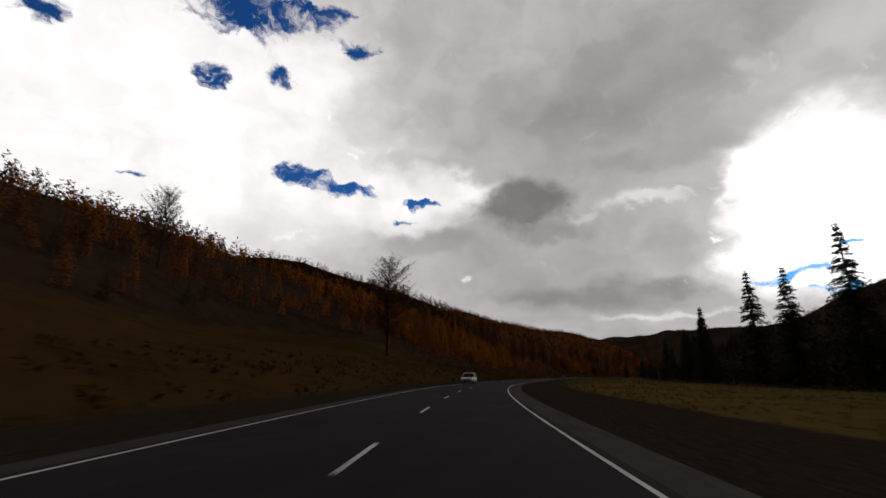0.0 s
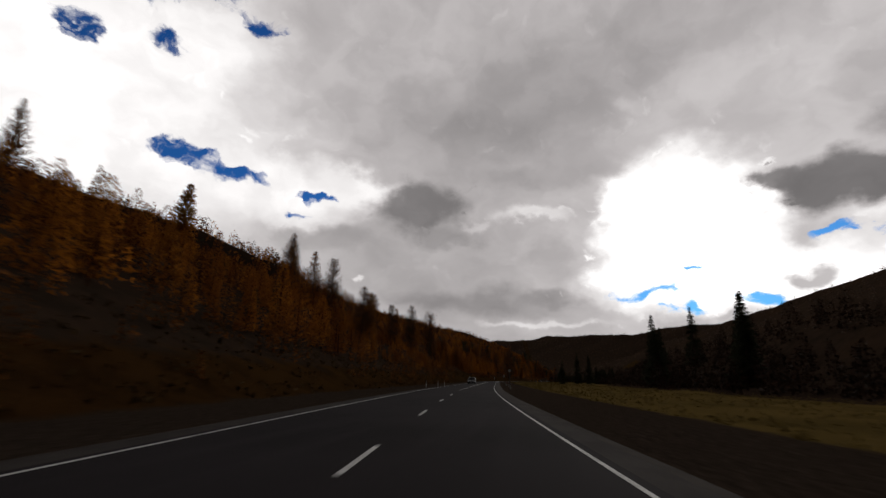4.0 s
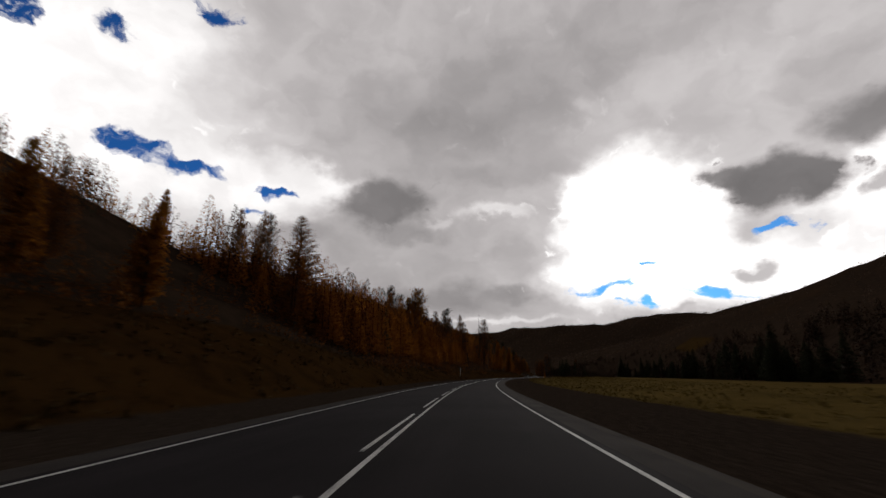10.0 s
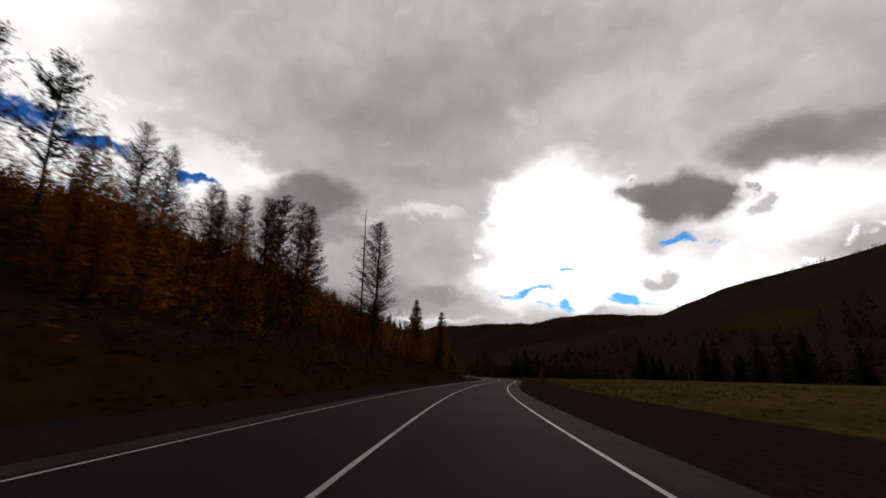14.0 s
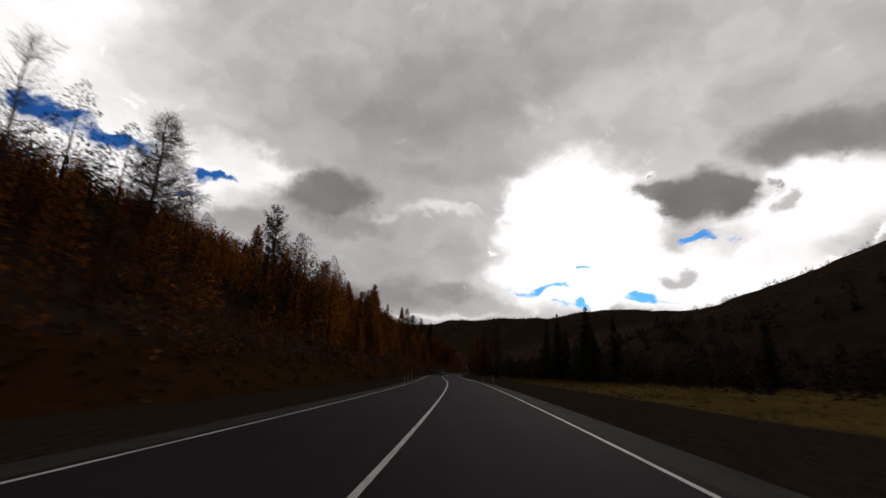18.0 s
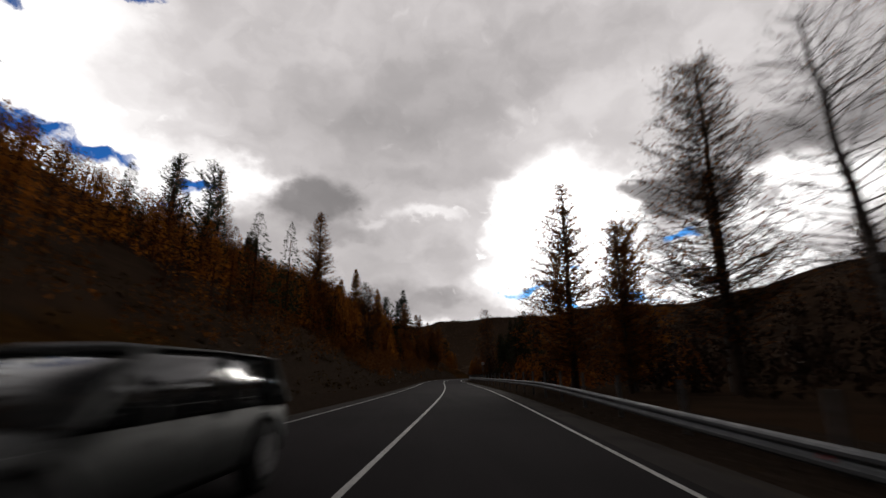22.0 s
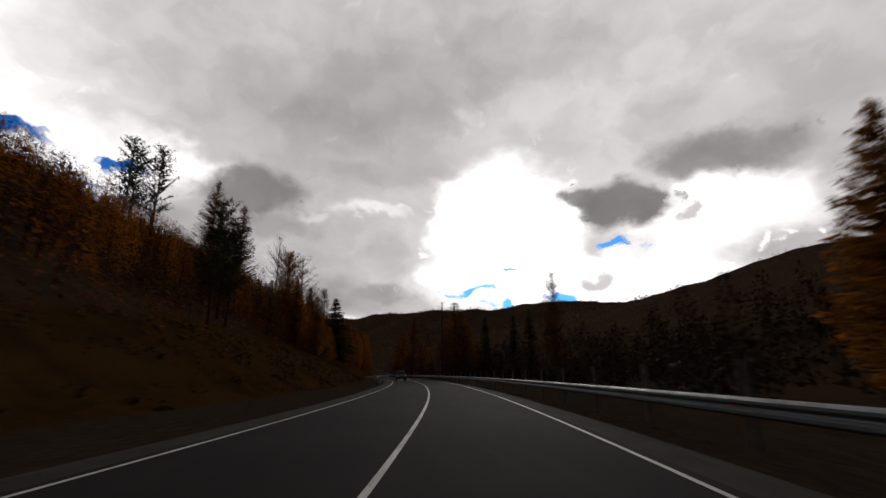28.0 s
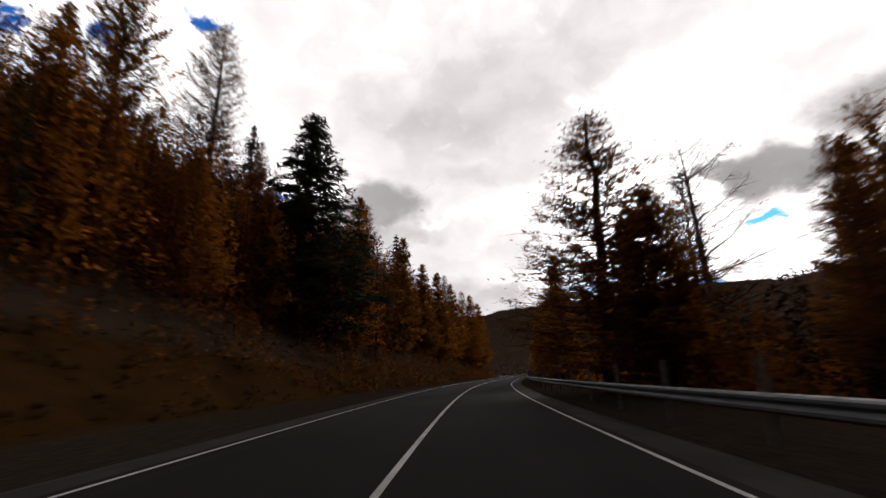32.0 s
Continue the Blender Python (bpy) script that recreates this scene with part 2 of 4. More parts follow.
def grit(n):
    """Crushed stone strewn over the asphalt's edge, thinning out in patches."""
    p = place(n)
    c = n.mix(n.ramp(n.noise(p, 0.7, 6, 0.6), 0.32, 0.68), (0.034, 0.029, 0.027), (0.052, 0.045, 0.041))
    s = n.noise(p, 30, 3)
    c = n.mix(n.ramp(s, 0.5, 0.75, 0, 0.6), c, (0.085, 0.076, 0.069))
    return surface(n, c, 0.95, s, 0.6, 0.02, spec=0.02)


def paint(n):
    p = place(n)
    wear = n.ramp(n.math("ADD", n.noise(p, 9, 6, 0.7), n.math("MULTIPLY", n.noise(p, 0.6, 3), 0.4)), 0.62, 0.92)
    c = n.mix(wear, (0.62, 0.61, 0.58), (0.13, 0.125, 0.12))
    return surface(n, c, 0.7, n.noise(p, 60, 2), 0.2, 0.004)


def meadow(n):
    """Dry autumn grass, and the dark brown litter under the trees, where the land's own "litter" value says."""
    p = place(n)
    litter = n.add("ShaderNodeAttribute", attribute_name="litter").outputs["Fac"]
    flat_meadow = n.add("ShaderNodeAttribute", attribute_name="hay").outputs["Fac"]
    big = n.noise(p, 0.03, 6)
    mid = n.noise(p, 0.35, 6, 0.65)
    fine_ = n.noise(n.vec("MULTIPLY", p, (1, 1, 0.4)), 6, 5, 0.7)
    c = n.mix(n.ramp(big, 0.35, 0.65), (0.045, 0.0210, 0.0068), (0.047, 0.0245, 0.0078))
    c = n.mix(n.ramp(mid, 0.4, 0.7, 0, 0.7), c, (0.018, 0.0095, 0.004))
    c = n.mix(n.ramp(fine_, 0.5, 0.8, 0, 0.6), c, (0.070, 0.034, 0.011))
    hay = n.mix(n.ramp(n.noise(p, 0.12, 5, 0.6), 0.35, 0.7), (0.128, 0.086, 0.027), (0.080, 0.055, 0.018))
    hay = n.mix(n.ramp(fine_, 0.45, 0.75, 0, 0.5), hay, (0.165, 0.112, 0.034))
    c = n.mix(flat_meadow, c, hay)
    d = n.mix(n.ramp(mid, 0.35, 0.7), (0.046, 0.029, 0.019), (0.029, 0.020, 0.014))
    d = n.mix(n.ramp(big, 0.5, 0.75, 0, 0.6), d, (0.058, 0.033, 0.018))
    bare = n.add("ShaderNodeAttribute", attribute_name="verge").outputs["Fac"]
    bare = n.ramp(n.math("ADD", bare, n.math("MULTIPLY", n.math("SUBTRACT", mid, 0.5), 0.7)), 0.35, 0.65)
    c = n.mix(bare, c, n.mix(n.ramp(fine_, 0.4, 0.7), (0.028, 0.020, 0.015), (0.060, 0.044, 0.032)))
    ragged = n.math("ADD", litter, n.math("MULTIPLY", n.math("SUBTRACT", mid, 0.5), 0.8))
    return surface(n, n.mix(n.ramp(ragged, 0.35, 0.65), c, d), 0.95, fine_, 0.8, 0.15, spec=0.0)


def flat(name, colour, rough=0.6, metal=0.0, scale=6.0, dark=0.55):
    def build(n):
        o = n.add("ShaderNodeTexCoord").outputs["Object"]
        f = n.ramp(n.noise(o, scale, 6, 0.65), 0.35, 0.75)
        c = n.mix(f, colour, tuple(v * dark for v in colour))
        r = n.math("ADD", n.math("MULTIPLY", f, 0.2), rough)
        return surface(n, c, r, n.noise(o, scale * 4, 3), 0.1, 0.005, metal)
    return material(name, build)


def foliage(name, a, b, c, through_light=0.25):
    """Needles or leaves: colour changes from clump to clump and from tree to tree."""
    def build(n):
        g = n.add("ShaderNodeNewGeometry").outputs["Random Per Island"]
        o = n.add("ShaderNodeObjectInfo").outputs["Random"]
        col = n.mix(g, a, b)
        col = n.mix(n.math("MULTIPLY", o, 0.6), col, c)
        return surface(n, col, 0.9, spec=0.03, through_light=through_light)
    return material(name, build)


def bark(name, a, b):
    def build(n):
        o = n.add("ShaderNodeTexCoord").outputs["Object"]
        f = n.noise(n.vec("MULTIPLY", o, (9, 9, 1.6)), 1.0, 6, 0.7)
        return surface(n, n.mix(n.ramp(f, 0.3, 0.7), a, b), 0.95, f, 0.6, 0.03, spec=0.05)
    return material(name, build)


PAINT_WORN = flat("worn_road_paint", (0.10, 0.097, 0.092), 0.8, 0.0, 3.0, 0.25)
GRIT = material("roadside_grit", grit)
ASPHALT, GRAVEL, PAINT, MEADOW = material("asphalt", asphalt), material("gravel", gravel), material("road_paint", paint), material("autumn_grass", meadow)
BARK_DARK = bark("conifer_bark", (0.038, 0.027, 0.021), (0.088, 0.062, 0.048))
BARK_GREY = bark("weathered_bark", (0.060, 0.050, 0.045), (0.15, 0.13, 0.12))
BARK_BIRCH = bark("birch_bark", (0.26, 0.24, 0.21), (0.10, 0.09, 0.08))
NEEDLE_GREEN = foliage("spruce_needles", (0.022, 0.029, 0.016), (0.048, 0.054, 0.026), (0.036, 0.034, 0.018), 0.25)
NEEDLE_GOLD = foliage("larch_gold_needles", (0.46, 0.165, 0.016), (0.27, 0.090, 0.011), (0.25, 0.100, 0.015), 0.62)
NEEDLE_RUST = foliage("larch_rust_needles", (0.27, 0.092, 0.018), (0.16, 0.057, 0.014), (0.27, 0.095, 0.015), 0.55)
LEAF_ORANGE = foliage("shrub_leaves", (0.24, 0.075, 0.012), (0.14, 0.044, 0.010), (0.10, 0.048, 0.012))


def mixed_woods(name, through_light):
    """Larches from rust to gold and a few dark spruces: one colour for each tree, with a little change from sprig to sprig."""
    def build(n):
        t = n.add("ShaderNodeAttribute", attribute_name="tint").outputs["Fac"]
        g = n.add("ShaderNodeNewGeometry").outputs["Random Per Island"]
        c = n.mix(n.ramp(t, 0.05, 0.45), (0.050, 0.018, 0.0075), (0.24, 0.074, 0.011))
        c = n.mix(n.ramp(t, 0.45, 0.85), c, (0.42, 0.142, 0.014))
        c = n.mix(n.ramp(t, 0.88, 0.90), c, (0.030, 0.034, 0.017))
        c = n.mix(n.math("MULTIPLY", g, 0.25), c, n.mix(0.55, c, (0.03, 0.015, 0.006)))
        return surface(n, c, 0.9, spec=0.03, through_light=through_light)
    return material(name, build)


MIXED = mixed_woods("mixed_larch_foliage", 0.58)
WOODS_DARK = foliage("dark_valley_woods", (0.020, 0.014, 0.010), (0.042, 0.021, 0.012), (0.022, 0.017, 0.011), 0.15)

# paler and greyer than the valley woods: distance haze put into the colour
WOODS_FAR = foliage("hazed_far_woods", (0.072, 0.054, 0.042), (0.140, 0.080, 0.050), (0.080, 0.062, 0.046), 0.25)

# ---- the road's line ----
STEP, S0, KNOT = 2.0, -60.0, 40.0
ss = np.arange(S0, 1424.0, STEP)


def bspline(values, s):
    u = (s - S0) / KNOT
    i = np.clip(np.floor(u).astype(int), 0, len(values) - 4)
    t = u - i
    v = np.asarray(values)
    return ((1 - t) ** 3 * v[i] + (3 * t ** 3 - 6 * t ** 2 + 4) * v[i + 1] + (-3 * t ** 3 + 3 * t ** 2 + 3 * t + 1) * v[i + 2] + t ** 3 * v[i + 3]) / 6


mid = np.radians(bspline(HEADINGS, ss[:-1] + STEP / 2))
rx_, ry_ = np.r_[0, np.cumsum(np.sin(mid) * STEP)], np.r_[0, np.cumsum(np.cos(mid) * STEP)]
rx_, ry_ = rx_ - np.interp(0, ss, rx_), ry_ - np.interp(0, ss, ry_)
rh_ = np.radians(bspline(HEADINGS, ss))
# straight on, behind the start and past the end
far = np.arange(1, 60) * 40.0
ss = np.r_[(S0 - far)[::-1], ss, ss[-1] + far]
rx_ = np.r_[(rx_[0] - far * np.sin(rh_[0]))[::-1], rx_, rx_[-1] + far * math.sin(rh_[-1])]
ry_ = np.r_[(ry_[0] - far * np.cos(rh_[0]))[::-1], ry_, ry_[-1] + far * math.cos(rh_[-1])]
rh_ = np.r_[np.full(59, rh_[0]), rh_, np.full(59, rh_[-1])]


def road(s, u=0.0):
    """Point at s metres along the road, u metres right of its middle, and the heading there."""
    h = np.interp(s, ss, rh_)
    return np.interp(s, ss, rx_) + u * np.cos(h), np.interp(s, ss, ry_) - u * np.sin(h), h


def aside(x, y):
    """How far along and how far right of the road's middle a place lies."""
    h = np.interp(y, ry_, rh_)
    u = (x - np.interp(y, ry_, rx_)) * np.cos(h)
    return np.interp(y, ry_, ss) + (x - np.interp(y, ry_, rx_)) * np.sin(h), u


# ---- the land ----
def table(s, rows):
    k, *v = zip(*rows)
    return [np.interp(s, k, c) for c in v]


# metres along: slope of the near bank, where the woods begin, slope above
LEFT = [(-100, .28, 40, .60), (70, .29, 38, .60), (100, .34, 24, .55), (130, .38, 15, .51), (190, .42, 14, .50), (320, .42, 14, .50), (335, .46, 30, .75), (395, .48, 24, .75), (425, .46, 18, .62), (470, .41, 16, .49), (600, .40, 17, .48),
        (690, .42, 15, .55), (770, .5, 15, .6), (830, .6, 15, .7), (970, .6, 16, .7), (1055, .45, 18, .75), (1085, .42, 25, .75), (1140, .42, 26, .78), (1155, .45, 36, .78), (1172, .45, 34, .78), (1190, .46, 19, .8), (1210, .52, 14, .85), (1270, .62, 13, .9), (1500, .6, 13, .85)]
# metres along: width of the flat, depth of the valley floor, slope beyond
RIGHT = [(-100, 46, 1.5, .48), (200, 42, 1.4, .53), (330, 52, 1.3, .48), (380, 66, 1.2, .55), (560, 72, 1.2, .52), (700, 52, 1.6, .57), (785, 26, 3.0, .49), (900, 22, 4.0, .38), (1100, 26, 4.0, .40), (1500, 30, 3.0, .4)]


def smooth(x, a, b):
    t = np.clip((x - a) / (b - a), 0, 1)
    return t * t * (3 - 2 * t)


def waves(x, y, size, seed):
    """Cheap smooth unevenness, about -1 to 1."""
    r = np.random.RandomState(seed)
    z = 0
    for k in range(6):
        a, f = r.uniform(0, 6.28), 6.28 / (size * r.uniform(0.6, 1.6))
        z = z + np.sin(f * (x * math.cos(a) + y * math.sin(a)) + r.uniform(0, 6.28))
    return z / 3.0


def height(x, y):
    x, y = np.asarray(x, float), np.asarray(y, float)
    s, u = aside(x, y)
    a1, start, a2 = table(s, LEFT)
    d = -u
    left = -0.55 * smooth(d, 5.6, 7.0) + 0.55 * smooth(d, 7.0, 9.0) + a1 * np.maximum(d - 8.0, 0) * smooth(d, 8, 12) + (a2 - a1) * np.maximum(d - start, 0)
    cap = 130 + 18 * waves(x, y, 400, 1)
    left = np.where(left > 0, cap * (1 - np.exp(-left / cap)), left)
    width, deep, a3 = table(s, RIGHT)
    right = -deep * smooth(u, 5.5, 8.5 + deep * 1.6) + a3 * np.maximum(u - width, 0) * smooth(u, width, width + 30)
    cap = 175 + 25 * waves(x, y, 500, 2)
    right = np.where(right > 0, cap * (1 - np.exp(-right / cap)), right)
    z = np.where(u < 0, left, right)
    off = smooth(np.abs(u), 7, 30)
    z = z + off * (0.35 * waves(x, y, 17, 3) + 1.1 * waves(x, y, 60, 4)) + smooth(np.abs(u), 60, 200) * 5 * waves(x, y, 150, 5)
    z = z + 0.10 * smooth(np.abs(u), 6.5, 9) * waves(x, y, 4.5, 8)
    ridge = smooth(y, 1800, 3300) * (235 + 105 * smooth(x, 0, 900) + 30 * waves(x, y, 900, 6) + 12 * waves(x, y, 260, 7))
    z = np.maximum(z, ridge)
    return np.where((np.abs(u) < 5.4) & (y < 1440), -0.06, z - 0.06)


def grid_mesh(name, xs, ys, zs, mat):
    """A sheet from rows of points."""
    r, c = xs.shape
    me = bpy.data.meshes.new(name)
    v = np.stack([xs, ys, zs], -1).reshape(-1, 3)
    i = np.arange(r * c).reshape(r, c)
    f = np.stack([i[:-1, :-1], i[:-1, 1:], i[1:, 1:], i[1:, :-1]], -1).reshape(-1, 4)
    me.from_pydata(v.tolist(), [], f.tolist())
    me.polygons.foreach_set("use_smooth", np.ones(len(f), bool))
    me.materials.append(mat)
    me.update()
    return me


us = np.r_[-np.geomspace(1500, 12, 66), -np.arange(11.5, 4.9, -0.5), -4.5, 0, 4.5, np.arange(5, 12, 0.5), np.geomspace(12, 1500, 66)]
ys = np.r_[np.linspace(-900, -130, 22), np.arange(-120, 1420, 4.0), np.linspace(1430, 4300, 84)]
U, Y = np.meshgrid(us, ys)
H = np.interp(Y, ry_, rh_)
X = np.interp(Y, ry_, rx_) + U / np.cos(H)
land = grid_mesh("ground", X, Y, height(X, Y), MEADOW)
along, across = aside(X, Y)
wooded = np.where(across < 0, smooth(-across, table(along, LEFT)[1] - 6, table(along, LEFT)[1] + 4), smooth(across, table(along, RIGHT)[0] - 14, table(along, RIGHT)[0] - 4))
clearing = smooth(along, 655, 668) * (1 - smooth(along, 690, 702)) * smooth(across, 86, 90) * (1 - smooth(across, 98, 104))
wooded = wooded * (1 - clearing)
wooded = np.maximum(wooded, np.where((across > 8) & (along > 760), 0.8, 0))
land.attributes.new("litter", "FLOAT", "POINT").data.foreach_set("value", wooded.ravel())
hay_ = np.where(across > 0, np.where(across < 80, 1 - smooth(along, 695, 745), 0.22 * clearing), 0.22 * (1 - smooth(along, 60, 130)))
land.attributes.new("hay", "FLOAT", "POINT").data.foreach_set("value", hay_.ravel())
verge_ = 1 - smooth(np.where(along > 1440, 50, np.where(across > 0, across + 1.5, -across + 2.5)), 9.5, 13.0)
cut = np.where(across < 0, smooth(along, 825, 850) * (1 - smooth(along, 1000, 1030)) * (1 - smooth(-across, 13, 17)), 0)
verge_ = np.maximum(verge_, cut)
land.attributes.new("verge", "FLOAT", "POINT").data.foreach_set("value", verge_.ravel())
tagged(new("ground", land), "brown autumn grass valley floor and hillsides beside the road", "ground", kind="structure")


# ---- the road ----
def strip(name, s0, s1, u0, u1, z, mat, step=2.0, z1=None):
    s = np.arange(s0, s1 + step * 0.5, step) if s1 - s0 > step else np.array([s0, s1])
    s[-1] = s1
    a, b = road(s, u0), road(s, u1)
    xs, ys_ = np.stack([a[0], b[0]], 1), np.stack([a[1], b[1]], 1)
    zs = np.stack([np.full(len(s), z), np.full(len(s), z if z1 is None else z1)], 1)
    return grid_mesh(name, xs, ys_, zs, mat)


tagged(new("road", strip("road", -150, 1480, -3.72, 3.72, 0.0, ASPHALT)), "two-lane dark grey asphalt road with painted lines", "road", kind="structure")
for side in (-1, 1):
    for u0, u1, z0, z1, mat, label in ((3.70, 4.32, -0.006, -0.02, GRIT, "pale crushed-stone margin at the edge of the asphalt"), (4.30, 5.95, -0.018, -0.22, GRAVEL, "dark earthy gravel shoulder beside the road")):
        me = strip("shoulder", -150, 1480, *sorted((side * u0, side * u1)), z0 if side > 0 else z1, mat, z1=z1 if side > 0 else z0)
        tagged(new("shoulder", me), label, "road shoulder", kind="structure")


def marking(s0, s1, u, wide=0.13, label=""):
    return tagged(new("road_marking", strip("road_marking", s0, s1, u - wide / 2, u + wide / 2, 0.006, PAINT)), label, "road marking", kind="structure")


marking(-150, 1480, -3.5, 0.08, "white painted line along the edge of the asphalt")
marking(-150, 1480, 3.5, 0.08, "white painted line along the edge of the asphalt")
DASH, PITCH, FIRST = 2.5, 9.25, 5.9
k = -6
while FIRST + k * PITCH < 190:
    marking(FIRST + k * PITCH, FIRST + k * PITCH + DASH, 0.0, 0.095, "white dashed centre line on the asphalt")
    k += 1
for k in range(8):
    marking(196 + k * 6.2, 196 + k * 6.2 + 4.6, 0.0, 0.095, "white long-dashed centre line on the asphalt")
marking(245, 512, 0.0, 0.09, "white unbroken centre line on the asphalt")
for k in range(26):
    marking(249 + k * 9.9, 249 + k * 9.9 + 6.9, -0.25, 0.09, "white long-dashed centre line on the asphalt")
marking(512, 1480, 0.0, 0.095, "white unbroken centre line on the asphalt")

# ---- trees ----
def full_normals(me, out):
    """Lets a crown of single sprigs take the light as one full shape."""
    out = out / (np.linalg.norm(out, axis=1)[:, None] + 1e-9)
    me.normals_split_custom_set_from_vertices(out.astype(np.float32))


class Soup:
    """Collects points and faces for one mesh."""

    def __init__(self):
        self.v, self.f, self.n = [], [], 0

    def add(self, verts, faces):
        verts = np.asarray(verts, float)
        self.v.append(verts)
        self.f.extend([tuple(i + self.n for i in f) for f in faces])
        self.n += len(verts)

    def tube(self, pts, radii, sides=5):
        pts = np.asarray(pts, float)
        d = pts[-1] - pts[0]
        d /= np.linalg.norm(d) + 1e-9
        a = np.cross(d, (0.31, 0.95, 0.07) if abs(d[1]) < 0.9 else (1, 0, 0))
        a /= np.linalg.norm(a)
        b = np.cross(d, a)
        ang = np.arange(sides) * 2 * math.pi / sides
        ring = np.cos(ang)[:, None] * a + np.sin(ang)[:, None] * b
        v = np.concatenate([p + ring * r for p, r in zip(pts, radii)])
        f = [(k * sides + i, k * sides + (i + 1) % sides, (k + 1) * sides + (i + 1) % sides, (k + 1) * sides + i)
             for k in range(len(pts) - 1) for i in range(sides)]
        f.append(tuple(range((len(pts) - 1) * sides, len(pts) * sides)))
        self.add(v, f)

    def tris(self, verts):
        """verts: n x 3 x 3"""
        n = len(verts)
        self.add(verts.reshape(-1, 3), [(3 * i, 3 * i + 1, 3 * i + 2) for i in range(n)])

    def mesh(self, name, mat, shade_smooth=False, crown=False):
        me = bpy.data.meshes.new(name)
        v = np.concatenate(self.v) if self.v else np.zeros((0, 3))
        me.from_pydata(v.tolist(), [], self.f)
        if crown:
            out = v * (1, 1, 0) + (0, 0, 0.35)
            full_normals(me, out)
        me.materials.append(mat)
        if shade_smooth:
            me.polygons.foreach_set("use_smooth", np.ones(len(me.polygons), bool))
        me.update()
        return me


def part(name, me, parent, label=""):
    """One mesh as a part of a thing or of another part."""
    ob = new(name, me)
    ob.parent = parent
    if label:
        tagged(ob, label)
    return ob


def sprigs(r, at, out, size, spread, width=0.35):
    """Small needle-bearing sprigs: one thin triangle each, at places `at`, pointing roughly along `out`."""
    n = len(at)
    d = out + r.normal(0, spread, (n, 3))
    d /= np.linalg.norm(d, axis=1)[:, None] + 1e-9
    side = np.cross(d, r.normal(0, 1, (n, 3)))
    side /= np.linalg.norm(side, axis=1)[:, None] + 1e-9
    L = size * r.uniform(0.55, 1.3, n)[:, None]
    return np.stack([at - side * L * width * 0.5, at + side * L * width * 0.5, at + d * L], 1)


# form: lowest branch, branches per metre, longest branch, taper power, rise at the base, droop, sprigs per metre, sprig size, sprig width, twigs per metre
FORMS = {
    "spruce": (0.03, 21.0, 0.225, 1.0, 0.06, -0.42, 18.0, 0.30, 0.36, 0),
    "gold": (0.06, 21.0, 0.215, 0.74, 0.28, -0.20, 16.0, 0.31, 0.46, 2.0),
    "rust": (0.08, 23.0, 0.225, 0.85, 0.38, -0.14, 13.0, 0.21, 0.34, 7.0),
    "bare": (0.12, 24.0, 0.22, 0.58, 0.50, -0.12, 2.6, 0.24, 0.30, 17.0),
    "round": (0.20, 17.0, 0.25, 0.34, 0.85, -0.12, 1.8, 0.26, 0.30, 16.0),
    "pine": (0.30, 9.5, 0.21, 0.40, 0.45, 0.05, 7.5, 0.38, 0.42, 3.0),
    "birch": (0.22, 13.0, 0.22, 0.42, 1.4, 0.10, 2.6, 0.26, 0.6, 7.0),
    "golden": (0.08, 20.0, 0.20, 0.42, 0.90, -0.12, 14.0, 0.20, 0.60, 6.0),
    "sparse": (0.20, 10.0, 0.23, 0.55, 0.65, -0.14, 0.4, 0.2, 0.3, 8.0),
    "dead": (0.38, 2.6, 0.20, 0.75, 0.1, -0.10, 0, 0.2, 0.3, 4.0),
}
SKIN = {"spruce": (BARK_DARK, NEEDLE_GREEN), "gold": (BARK_DARK, NEEDLE_GOLD), "rust": (BARK_DARK, NEEDLE_RUST), "bare": (BARK_DARK, NEEDLE_RUST),
        "round": (BARK_DARK, NEEDLE_RUST), "pine": (BARK_DARK, NEEDLE_GREEN), "birch": (BARK_BIRCH, LEAF_ORANGE), "golden": (BARK_GREY, NEEDLE_GOLD), "sparse": (BARK_GREY, NEEDLE_RUST), "dead": (BARK_DARK, NEEDLE_RUST)}
WORDS = {
    "spruce": "dark green spruce with drooping boughs", "gold": "golden-brown larch in autumn needles", "rust": "thin rust-brown larch losing its needles",
    "bare": "nearly bare brown larch with fine twigs", "round": "broad bare larch with upswept brown limbs",
    "sparse": "bare grey larch with open thin branches",
    "pine": "dark pine with an open ragged crown", "birch": "pale-barked birch with sparse ochre leaves", "golden": "golden birch with fine airy autumn leaves", "dead": "dead weathered larch snag with broken limbs",
}
TALL = 15.0


